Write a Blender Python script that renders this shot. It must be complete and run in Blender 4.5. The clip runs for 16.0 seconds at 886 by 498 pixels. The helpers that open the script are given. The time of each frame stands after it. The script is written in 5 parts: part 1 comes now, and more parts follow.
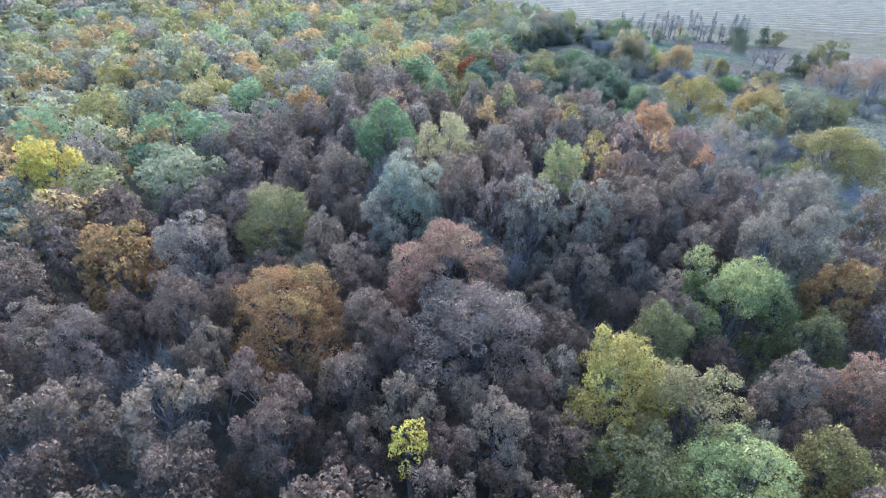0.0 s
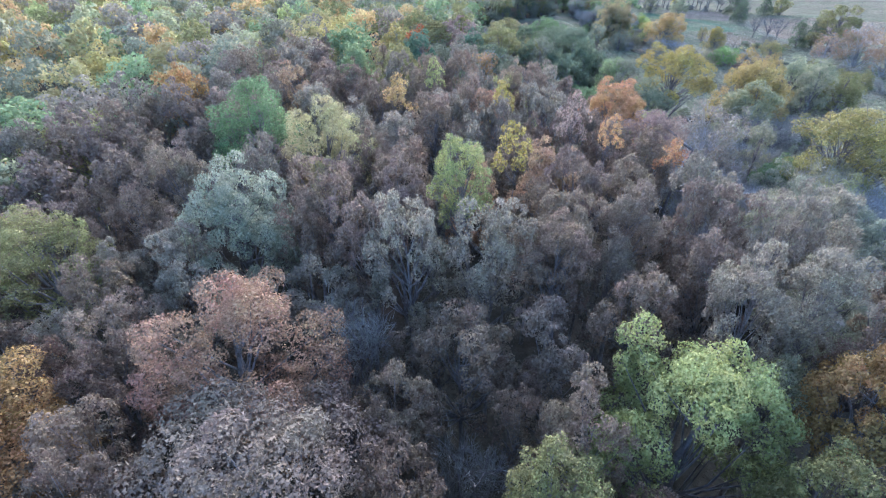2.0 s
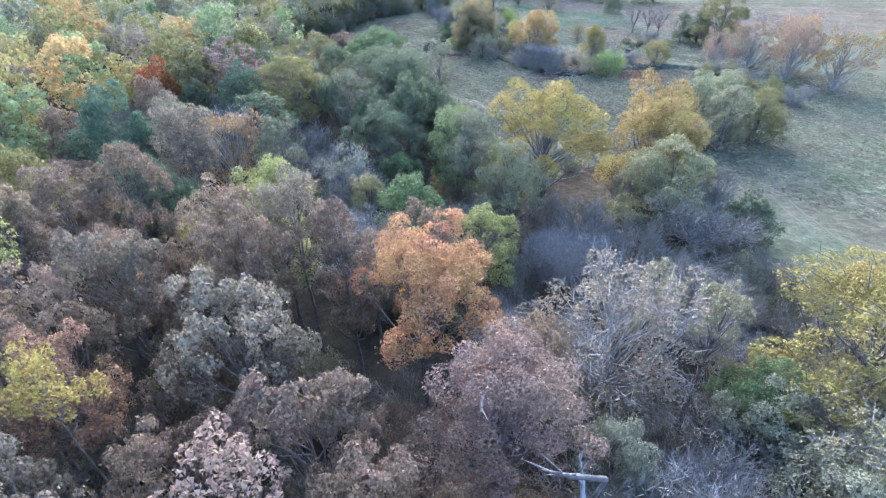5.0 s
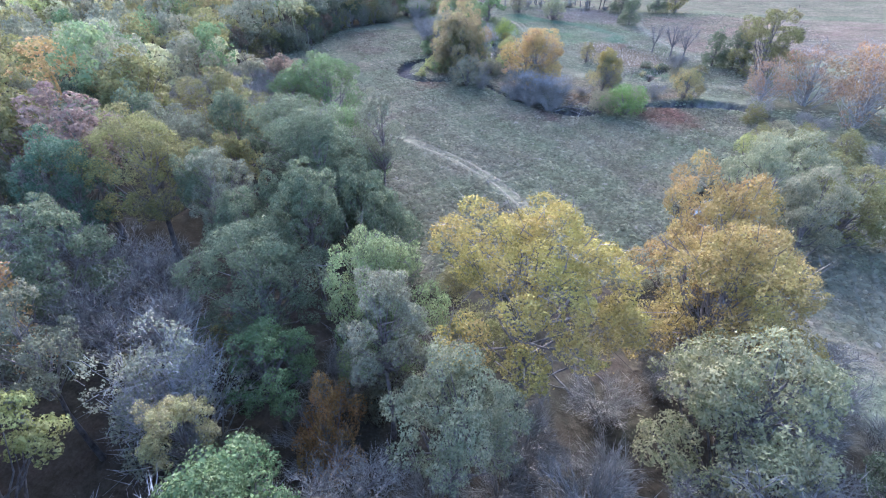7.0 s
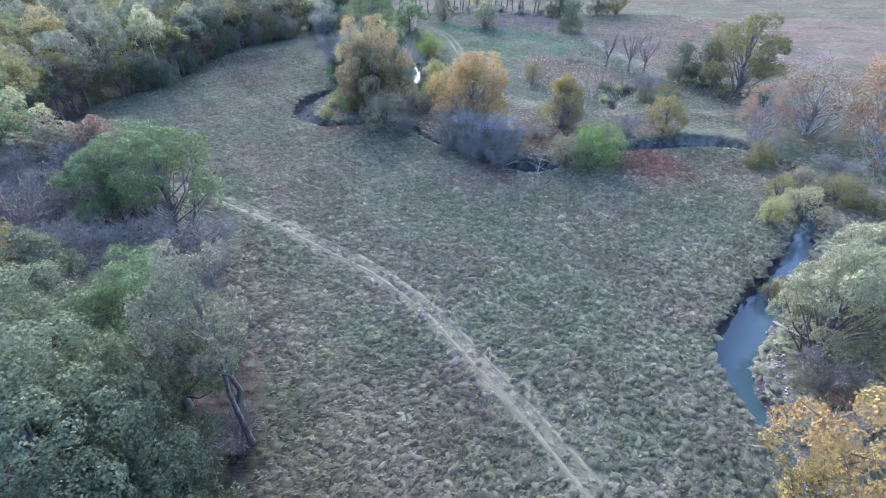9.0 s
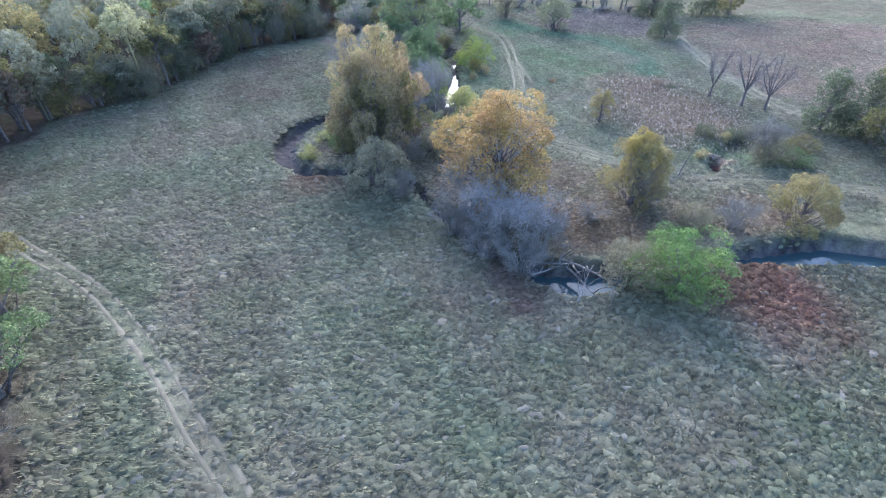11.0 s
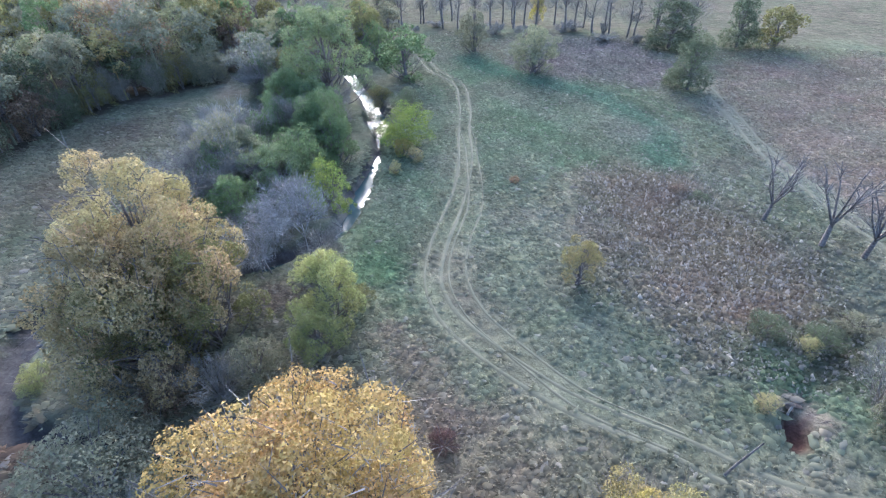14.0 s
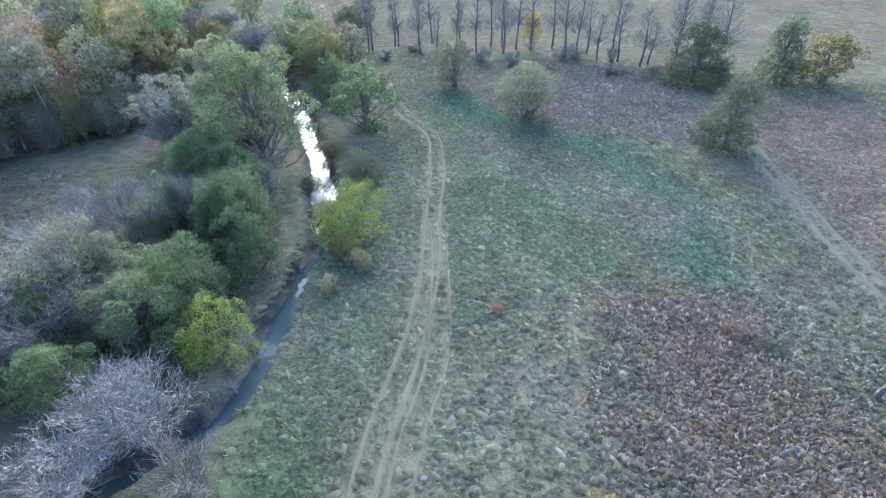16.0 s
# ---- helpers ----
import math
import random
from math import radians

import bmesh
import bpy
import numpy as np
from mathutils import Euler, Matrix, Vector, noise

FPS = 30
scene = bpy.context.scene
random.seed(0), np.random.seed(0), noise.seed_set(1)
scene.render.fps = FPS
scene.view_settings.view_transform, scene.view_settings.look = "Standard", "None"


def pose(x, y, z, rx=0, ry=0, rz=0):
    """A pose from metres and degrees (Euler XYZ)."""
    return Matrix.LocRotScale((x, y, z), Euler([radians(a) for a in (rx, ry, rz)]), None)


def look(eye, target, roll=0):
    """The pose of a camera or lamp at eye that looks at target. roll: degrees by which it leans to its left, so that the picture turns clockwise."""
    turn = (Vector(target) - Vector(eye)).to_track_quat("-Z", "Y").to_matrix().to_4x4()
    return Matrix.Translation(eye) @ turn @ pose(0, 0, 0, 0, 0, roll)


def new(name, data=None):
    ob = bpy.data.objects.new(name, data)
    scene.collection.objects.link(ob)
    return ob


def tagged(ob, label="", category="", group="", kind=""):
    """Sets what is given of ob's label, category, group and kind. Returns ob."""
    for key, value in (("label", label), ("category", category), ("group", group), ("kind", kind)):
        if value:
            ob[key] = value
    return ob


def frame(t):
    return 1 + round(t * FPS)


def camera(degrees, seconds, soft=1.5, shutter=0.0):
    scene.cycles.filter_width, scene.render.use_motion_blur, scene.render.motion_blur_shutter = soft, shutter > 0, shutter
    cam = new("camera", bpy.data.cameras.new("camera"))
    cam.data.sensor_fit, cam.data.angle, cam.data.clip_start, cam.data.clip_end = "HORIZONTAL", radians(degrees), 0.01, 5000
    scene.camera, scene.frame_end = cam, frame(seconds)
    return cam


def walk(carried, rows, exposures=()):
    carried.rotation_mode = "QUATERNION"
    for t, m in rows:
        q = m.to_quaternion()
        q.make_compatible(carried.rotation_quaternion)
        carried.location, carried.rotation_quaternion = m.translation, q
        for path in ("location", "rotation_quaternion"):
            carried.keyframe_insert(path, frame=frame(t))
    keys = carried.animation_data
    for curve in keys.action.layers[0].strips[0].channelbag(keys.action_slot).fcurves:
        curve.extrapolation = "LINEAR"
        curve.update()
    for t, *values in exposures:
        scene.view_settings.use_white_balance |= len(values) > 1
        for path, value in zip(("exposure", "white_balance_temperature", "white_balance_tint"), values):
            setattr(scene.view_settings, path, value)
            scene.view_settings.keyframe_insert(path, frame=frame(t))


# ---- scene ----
cam = camera(84.7, 16.0, soft=1.1)
PATH = [
    (0, (0.829, -125.662, 32.994), (0.084, -124.129, 31.947), -0.1),
    (0.5, (1.933, -122.122, 31.962), (1.187, -120.594, 30.909), -0.3),
    (1, (2.923, -117.814, 30.85), (2.179, -116.295, 29.783), -0.5),
    (1.5, (3.503, -113.191, 29.783), (2.77, -111.69, 28.683), -0.7),
    (2, (3.743, -108.341, 29.155), (3.013, -106.848, 28.042), -0.8),
    (2.5, (3.741, -103.33, 28.682), (3.006, -101.836, 27.574), -1.2),
    (3, (3.478, -96.824, 27.915), (2.852, -95.28, 26.809), -1.8),
    (3.5, (2.991, -89.711, 27.324), (2.453, -88.14, 26.209), -1.9),
    (4, (3.078, -83.62, 27.599), (2.649, -82.033, 26.46), -1.9),
    (4.2, (3.079, -81.382, 27.732), (2.686, -79.794, 26.582), -1.7),
    (6.3, (3.04, -53.464, 25.721), (2.635, -51.88, 24.569), -0.4),
    (6.5, (2.994, -51.222, 25.708), (2.59, -49.639, 24.555), -0.3),
    (7, (2.749, -45.855, 25.972), (2.345, -44.275, 24.814), -0.4),
    (7.5, (1.863, -40.327, 25.859), (1.46, -38.745, 24.703), -0.5),
    (8, (0.96, -34.628, 25.45), (0.592, -33.038, 24.293), -0.6),
    (8.5, (0.354, -28.169, 24.974), (0.14, -26.555, 23.813), -0.8),
    (9, (-0.008, -21.985, 24.517), (-0.194, -20.37, 23.352), -1.0),
    (9.2, (-0.003, -19.356, 24.345), (-0.196, -17.743, 23.178), -1.2),
    (11.3, (3.477, 4.528, 23.124), (2.989, 6.04, 21.909), -1.9),
    (11.5, (3.857, 6.875, 23.048), (3.345, 8.381, 21.835), -2.1),
    (12, (4.616, 12.401, 23.083), (4.063, 13.891, 21.868), -2.2),
    (12.5, (4.86, 17.501, 23.13), (4.294, 18.98, 21.909), -2.2),
    (13, (5.036, 22.604, 23.122), (4.473, 24.081, 21.896), -2.4),
    (13.5, (4.947, 27.672, 22.972), (4.428, 29.161, 21.742), -2.5),
    (14, (4.647, 32.635, 22.743), (4.159, 34.133, 21.511), -2.6),
    (14.5, (4.305, 37.072, 22.583), (3.807, 38.567, 21.352), -2.6),
    (15, (3.849, 41.756, 22.457), (3.357, 43.252, 21.224), -2.7),
    (15.5, (3.272, 45.979, 22.419), (2.783, 47.473, 21.182), -2.7),
    (16, (2.685, 49.649, 22.254), (2.207, 51.147, 21.018), -2.6),
]
walk(cam, [(t, look(e, g, r)) for t, e, g, r in PATH], exposures=[(0.0, 3.02, 4980, 9), (2.5, 3.12, 5030, 9), (4.0, 3.28, 5150, 9), (6.5, 3.18, 5180, 13), (7.5, 3.12, 5080, 17), (8.5, 2.97, 5080, 16), (9.0, 2.96, 5110, 15), (12.0, 2.87, 5260, 11), (16.0, 2.83, 5270, 9)])

# ---- world, sun ----
SUN_ELEV, SUN_AZ = radians(24), radians(-20)   # azimuth from +y towards +x
world = bpy.data.worlds.new("sky")
scene.world = world
world.use_nodes = True
wn = world.node_tree.nodes
sky = wn.new("ShaderNodeTexSky")
sky.sky_type, sky.sun_disc = "NISHITA", False
sky.sun_elevation, sky.sun_rotation = SUN_ELEV, SUN_AZ
sky.air_density, sky.dust_density = 0.8, 3.0
wn["Background"].inputs["Strength"].default_value = 0.15
world.node_tree.links.new(sky.outputs[0], wn["Background"].inputs["Color"])
sun_data = bpy.data.lights.new("sun", "SUN")
sun_data.energy, sun_data.angle, sun_data.color = 0.58, radians(40), (1.0, 0.95, 0.87)
sun = new("sun", sun_data)
sun.matrix_world = look((0, 0, 80), (-80 * math.sin(SUN_AZ) * math.cos(SUN_ELEV), -80 * math.cos(SUN_AZ) * math.cos(SUN_ELEV), 80 - 80 * math.sin(SUN_ELEV)))


# ---- materials ----
def material(name):
    m = bpy.data.materials.new(name)
    m.use_nodes = True
    return m, m.node_tree.nodes, m.node_tree.links


def math_node(nodes, links, op, a, b):
    n = nodes.new("ShaderNodeMath")
    n.operation = op
    for i, v in enumerate((a, b)):
        if isinstance(v, (int, float)):
            n.inputs[i].default_value = v
        else:
            links.new(v, n.inputs[i])
    return n.outputs[0]


def noise_node(nodes, links, scale, detail=4.0, where="Object", rough=0.6):
    co = nodes.new("ShaderNodeTexCoord")
    n = nodes.new("ShaderNodeTexNoise")
    n.inputs["Scale"].default_value, n.inputs["Detail"].default_value, n.inputs["Roughness"].default_value = scale, detail, rough
    links.new(co.outputs[where], n.inputs["Vector"])
    return n.outputs["Fac"]


def ramp_node(nodes, links, fac, lo, hi, a=0.0, b=1.0):
    r = nodes.new("ShaderNodeMapRange")
    for key, v in (("From Min", lo), ("From Max", hi), ("To Min", a), ("To Max", b)):
        r.inputs[key].default_value = v
    links.new(fac, r.inputs["Value"])
    return r.outputs["Result"]


def mix_node(nodes, links, fac, a, b, blend="MIX"):
    m = nodes.new("ShaderNodeMix")
    m.data_type, m.blend_type = "RGBA", blend
    for key, v in ((0, fac), (6, a), (7, b)):
        if isinstance(v, (int, float)):
            m.inputs[key].default_value = v
        elif isinstance(v, tuple):
            m.inputs[key].default_value = (*v, 1.0)
        else:
            links.new(v, m.inputs[key])
    return m.outputs[2]


def foliage_material(name, translucency=0.38, spread=0.25, attribute=""):
    """Leaves take their hue from the object's colour, and vary leaf by leaf and clump by clump."""
    m, n, l = material(name)
    info, geo = n.new("ShaderNodeObjectInfo"), n.new("ShaderNodeNewGeometry")
    hsv = n.new("ShaderNodeHueSaturation")
    patch = noise_node(n, l, 0.45, 3)
    hue = math_node(n, l, "ADD", ramp_node(n, l, patch, 0.3, 0.7, 0.475, 0.52), ramp_node(n, l, info.outputs["Random"], 0, 1, -0.008, 0.008))
    val = math_node(n, l, "MULTIPLY", ramp_node(n, l, geo.outputs["Random Per Island"], 0, 1, 1 - spread, 1 + spread * 1.1),
                    ramp_node(n, l, noise_node(n, l, 1.1, 2), 0.3, 0.7, 0.8, 1.2))
    tone = info.outputs["Color"]
    if attribute:
        at = n.new("ShaderNodeAttribute")
        at.attribute_name = attribute
        tone = at.outputs["Color"]
    l.new(tone, hsv.inputs["Color"])
    l.new(hue, hsv.inputs["Hue"])
    l.new(val, hsv.inputs["Value"])
    dry = mix_node(n, l, ramp_node(n, l, geo.outputs["Random Per Island"], 0.8, 0.85, 0.0, 0.2), hsv.outputs[0], (0.23, 0.19, 0.14))
    p = n["Principled BSDF"]
    l.new(dry, p.inputs["Base Color"])
    p.inputs["Roughness"].default_value, p.inputs["Specular IOR Level"].default_value = 0.8, 0.1
    t, mx = n.new("ShaderNodeBsdfTranslucent"), n.new("ShaderNodeMixShader")
    l.new(dry, t.inputs["Color"])
    mx.inputs[0].default_value = translucency
    l.new(p.outputs[0], mx.inputs[1])
    l.new(t.outputs[0], mx.inputs[2])
    l.new(mx.outputs[0], n["Material Output"].inputs["Surface"])
    return m


def bark_material(name, dark, pale):
    m, n, l = material(name)
    c = mix_node(n, l, ramp_node(n, l, noise_node(n, l, 2.5, 6), 0.35, 0.65), dark, pale)
    l.new(c, n["Principled BSDF"].inputs["Base Color"])
    n["Principled BSDF"].inputs["Roughness"].default_value = 0.9
    b = n.new("ShaderNodeBump")
    b.inputs["Strength"].default_value, b.inputs["Distance"].default_value = 0.6, 0.05
    l.new(noise_node(n, l, 9, 5), b.inputs["Height"])
    l.new(b.outputs[0], n["Principled BSDF"].inputs["Normal"])
    return m


LEAF = foliage_material("leaves")
FAR_LEAF = foliage_material("far_leaves", spread=0.16, attribute="tone")
BARK = bark_material("bark", (0.05, 0.042, 0.038), (0.16, 0.14, 0.13))
PALE_BARK = bark_material("pale_bark", (0.13, 0.122, 0.115), (0.3, 0.29, 0.275))
GREY_TWIG = bark_material("grey_twigs", (0.115, 0.104, 0.088), (0.235, 0.216, 0.186))


def ground_material():
    m, n, l = material("ground_cover")
    at = n.new("ShaderNodeAttribute")
    at.attribute_name = "cover"
    big, mid, fine = noise_node(n, l, 0.12, 5), noise_node(n, l, 0.9, 6), noise_node(n, l, 5.0, 6, rough=0.75)
    v = math_node(n, l, "MULTIPLY", ramp_node(n, l, big, 0.3, 0.7, 0.82, 1.18), math_node(n, l, "MULTIPLY", ramp_node(n, l, mid, 0.3, 0.7, 0.72, 1.28), ramp_node(n, l, fine, 0.3, 0.7, 0.62, 1.38)))
    hsv = n.new("ShaderNodeHueSaturation")
    l.new(at.outputs["Color"], hsv.inputs["Color"])
    l.new(v, hsv.inputs["Value"])
    l.new(ramp_node(n, l, noise_node(n, l, 0.35, 4), 0.3, 0.7, 0.485, 0.515), hsv.inputs["Hue"])
    p = n["Principled BSDF"]
    l.new(hsv.outputs[0], p.inputs["Base Color"])
    p.inputs["Roughness"].default_value, p.inputs["Specular IOR Level"].default_value = 1.0, 0.0
    vor, cow, wob = n.new("ShaderNodeTexVoronoi"), n.new("ShaderNodeTexCoord"), n.new("ShaderNodeVectorMath")
    vor.feature, vor.inputs["Scale"].default_value = "SMOOTH_F1", 1.5
    wob.operation = "ADD"
    l.new(cow.outputs["Object"], wob.inputs[0])
    l.new(mid, wob.inputs[1])
    l.new(wob.outputs[0], vor.inputs["Vector"])
    b = n.new("ShaderNodeBump")
    b.inputs["Strength"].default_value, b.inputs["Distance"].default_value = 0.8, 0.2
    l.new(math_node(n, l, "SUBTRACT", mid, vor.outputs["Distance"]), b.inputs["Height"])
    b2 = n.new("ShaderNodeBump")
    b2.inputs["Strength"].default_value, b2.inputs["Distance"].default_value = 0.8, 0.06
    l.new(fine, b2.inputs["Height"])
    l.new(b.outputs[0], b2.inputs["Normal"])
    l.new(b2.outputs[0], p.inputs["Normal"])
    return m


GROUND = ground_material()


def speckled(name, a, b, scale, rough=0.95, bump=0.05):
    m, n, l = material(name)
    c = mix_node(n, l, ramp_node(n, l, noise_node(n, l, scale, 7, rough=0.7), 0.35, 0.65), a, b)
    c = mix_node(n, l, ramp_node(n, l, noise_node(n, l, scale * 0.15, 3), 0.35, 0.7, 0, 0.6), c, tuple(0.6 * x for x in a))
    p = n["Principled BSDF"]
    l.new(c, p.inputs["Base Color"])
    p.inputs["Roughness"].default_value, p.inputs["Specular IOR Level"].default_value = rough, 0.15
    bp = n.new("ShaderNodeBump")
    bp.inputs["Strength"].default_value, bp.inputs["Distance"].default_value = 0.8, bump
    l.new(noise_node(n, l, scale, 7, rough=0.7), bp.inputs["Height"])
    l.new(bp.outputs[0], p.inputs["Normal"])
    return m


RUT = speckled("worn_track", (0.115, 0.104, 0.075), (0.168, 0.152, 0.11), 1.1)
FAINT_RUT = speckled("faint_track", (0.082, 0.083, 0.058), (0.118, 0.11, 0.077), 0.9)
DEAD_WOOD = bark_material("dead_wood", (0.07, 0.062, 0.056), (0.18, 0.166, 0.15))
GRAVEL = speckled("creek_gravel", (0.11, 0.102, 0.098), (0.25, 0.235, 0.225), 5.0, 0.85, 0.08)
WATER, wnod, wlin = material("creek_water")
wp = wnod["Principled BSDF"]
wp.inputs["Base Color"].default_value, wp.inputs["Roughness"].default_value, wp.inputs["IOR"].default_value = (0.036, 0.06, 0.066, 1), 0.06, 1.33
wb = wnod.new("ShaderNodeBump")
wb.inputs["Strength"].default_value, wb.inputs["Distance"].default_value = 0.25, 0.03
wlin.new(noise_node(wnod, wlin, 2.2, 3), wb.inputs["Height"])
wlin.new(wb.outputs[0], wp.inputs["Normal"])


def grass_material(name):
    """Blades take the colour of the cover they grow in, and vary blade by blade."""
    m, n, l = material(name)
    at, geo = n.new("ShaderNodeAttribute"), n.new("ShaderNodeNewGeometry")
    at.attribute_name = "cover"
    c = mix_node(n, l, 1.0, at.outputs["Color"], ramp_node(n, l, geo.outputs["Random Per Island"], 0, 1, 0.72, 1.3), "MULTIPLY")
    c = mix_node(n, l, 1.0, c, ramp_node(n, l, noise_node(n, l, 0.6, 4), 0.3, 0.7, 0.87, 1.13), "MULTIPLY")
    p = n["Principled BSDF"]
    l.new(c, p.inputs["Base Color"])
    p.inputs["Roughness"].default_value, p.inputs["Specular IOR Level"].default_value = 0.9, 0.1
    t, mx = n.new("ShaderNodeBsdfTranslucent"), n.new("ShaderNodeMixShader")
    l.new(c, t.inputs["Color"])
    mx.inputs[0].default_value = 0.5
    l.new(p.outputs[0], mx.inputs[1])
    l.new(t.outputs[0], mx.inputs[2])
    l.new(mx.outputs[0], n["Material Output"].inputs["Surface"])
    return m


# ---- mesh helpers ----
class Soup:
    """Vertices and faces gathered before they become one mesh."""

    def __init__(self):
        self.v, self.f3, self.f4, self.n, self.limbs = [], [], [], 0, None

    def add(self, verts, tris=None, quads=None):
        verts = np.asarray(verts, dtype=np.float64).reshape(-1, 3)
        if tris is not None and len(tris):
            self.f3.append(np.asarray(tris, dtype=np.int64) + self.n)
        if quads is not None and len(quads):
            self.f4.append(np.asarray(quads, dtype=np.int64) + self.n)
        self.v.append(verts)
        self.n += len(verts)

    def mesh(self, name, mat, smooth=False, weld=False):
        me = bpy.data.meshes.new(name)
        v = np.concatenate(self.v)
        f3 = np.concatenate(self.f3) if self.f3 else np.zeros((0, 3), np.int64)
        f4 = np.concatenate(self.f4) if self.f4 else np.zeros((0, 4), np.int64)
        if weld:
            _, first, back = np.unique(np.round(v, 4), axis=0, return_index=True, return_inverse=True)
            v, back = v[first], back.ravel()
            f3, f4 = back[f3] if len(f3) else f3, back[f4] if len(f4) else f4
        me.vertices.add(len(v))
        me.vertices.foreach_set("co", v.ravel())
        loops = np.concatenate([f3.ravel(), f4.ravel()])
        me.loops.add(len(loops))
        me.loops.foreach_set("vertex_index", loops)
        me.polygons.add(len(f3) + len(f4))
        me.polygons.foreach_set("loop_start", np.concatenate([np.arange(len(f3)) * 3, len(f3) * 3 + np.arange(len(f4)) * 4]))
        if smooth:
            me.polygons.foreach_set("use_smooth", np.ones(len(f3) + len(f4), dtype=bool))
        me.materials.append(mat)
        me.update(calc_edges=True)
        return me


def tube(soup, pts, radii, sides=6):
    pts = np.asarray(pts, dtype=float)
    rings = []
    for i, p in enumerate(pts):
        d = pts[min(i + 1, len(pts) - 1)] - pts[max(i - 1, 0)]
        d /= np.linalg.norm(d) + 1e-9
        u = np.cross(d, (0.3, 1, 0.1))
        u /= np.linalg.norm(u) + 1e-9
        w = np.cross(d, u)
        a = np.arange(sides) * 2 * np.pi / sides
        rings.append(p + radii[i] * (np.cos(a)[:, None] * u + np.sin(a)[:, None] * w))
    quads = [(i * sides + k, i * sides + (k + 1) % sides, (i + 1) * sides + (k + 1) % sides, (i + 1) * sides + k)
             for i in range(len(pts) - 1) for k in range(sides)]
    soup.add(np.concatenate(rings), quads=quads)


def unit(a):
    return a / (np.linalg.norm(a, axis=-1, keepdims=True) + 1e-9)


def leaf_triangles(rng, soup, centres, normals, size, jitter=0.6, long=1.0, down=0.0):
    """One small triangle a leaf tuft, turned roughly along its normal."""
    n = len(centres)
    nn = unit(normals + rng.normal(0, jitter, (n, 3)))
    u = unit(np.cross(nn, rng.normal(0, 1, (n, 3)) + np.array((0, 0, -4.0 * down))))
    w = np.cross(nn, u)
    s = size * rng.uniform(0.65, 1.35, (n, 1))
    a = centres + w * s * long
    b = centres - w * s * 0.6 * long + u * s * 0.75
    c = centres - w * s * 0.6 * long - u * s * 0.75
    v = np.stack([a, b, c], 1).reshape(-1, 3)
    soup.add(v, tris=np.arange(3 * n).reshape(-1, 3))


def lobe_centres(rng, count, radius, half_height, zc, reach=0.72, low=-0.75):
    i = np.arange(count) + 0.5
    z = 1 - (1 - low) * i / count
    a = i * 2.399963 + rng.uniform(0, 6.3)
    q = np.sqrt(np.clip(1 - z * z, 0, 1))
    d = np.stack([q * np.cos(a), q * np.sin(a), z], 1) * rng.uniform(0.8, 1.12, (count, 1))
    return d * np.array((radius, radius, half_height)) * reach + np.array((0, 0, zc)), d


def limbs(rng, soup, height, base_r, centres, start=0.3, sides=6, bend=0.25):
    """The trunk goes into soup; its limbs into soup.limbs, which moves with the crown."""
    soup.limbs = Soup()
    lean = rng.normal(0, 0.25, 2)
    top = height * 0.82
    zs = np.linspace(0, top, 6)
    trunk = np.stack([lean[0] * (zs / top) ** 2 + 0.12 * np.sin(zs), lean[1] * (zs / top) ** 2 + 0.12 * np.cos(zs * 0.8), zs], 1)
    trunk[0, 2] = -0.3
    tube(soup, trunk, base_r * np.array((1.25, 0.9, 0.72, 0.52, 0.32, 0.12)), sides + 2)
    for c in centres:
        z0 = np.clip(c[2] - rng.uniform(0.15, 0.4) * height, start * height, 0.75 * height)
        k = z0 / top
        p0 = np.array((np.interp(z0, zs, trunk[:, 0]), np.interp(z0, zs, trunk[:, 1]), z0))
        mid = (p0 + c) / 2 + rng.normal(0, bend, 3) + np.array((0, 0, -0.2))
        r0 = base_r * (0.5 - 0.35 * k)
        tube(soup.limbs, (p0, mid, c), (r0, r0 * 0.6, r0 * 0.2), sides)


def twigs(rng, soup, tips, dirs, count, length, width):
    k = rng.integers(0, len(tips), count)
    p = tips[k] + rng.normal(0, length * 0.25, (count, 3))
    d = unit(dirs[k] + rng.normal(0, 0.55, (count, 3))) * length * rng.uniform(0.5, 1.4, (count, 1))
    side = unit(np.cross(d, rng.normal(0, 1, (count, 3)))) * width
    v = np.stack([p - side, p + side, p + d], 1).reshape(-1, 3)
    soup.add(v, tris=np.arange(3 * count).reshape(-1, 3))


H0, R0 = 15.0, 4.0   # size of every broad model tree; copies are scaled


def domed_lobes(rng, rings, per=7, flat=1.25, top=H0, gaps=0.1):
    """A crown of upright plumes on rings round the trunk, each a cluster of leafy tufts: centres, outward ways and sizes."""
    cs, ds, rs = [], [], []
    for count, rad, drop, size in rings:
        turn = rng.uniform(0, 6.3)
        for k in range(count):
            a = turn + k * 6.283 / count + rng.normal(0, 0.32)
            if rad > 0.3 and rng.random() < gaps:
                continue
            q = rad * R0 * rng.uniform(0.62, 1.22)
            s = size * R0 * rng.uniform(0.7, 1.3)
            base = np.array((q * math.cos(a), q * math.sin(a), top - drop - s * flat + rng.uniform(-1.9, 1.0) * (0.3 + rad)))
            v, d = lobe_centres(rng, per + int(rng.integers(-1, 3)), s, s * flat, 0.0, 0.8, -0.6)
            v = v + rng.normal(0, 0.1 * s, v.shape)
            out = unit(d + 0.5 * np.array((math.cos(a), math.sin(a), 0.0)) * (rad > 0.2))
            keep = (out @ np.array((-math.cos(a), -math.sin(a), -0.4))) < 0.75
            cs.append((base + v)[keep]), ds.append(out[keep]), rs.append(s * rng.uniform(0.34, 0.52, keep.sum()))
    return np.concatenate(cs), np.concatenate(ds), np.concatenate(rs)


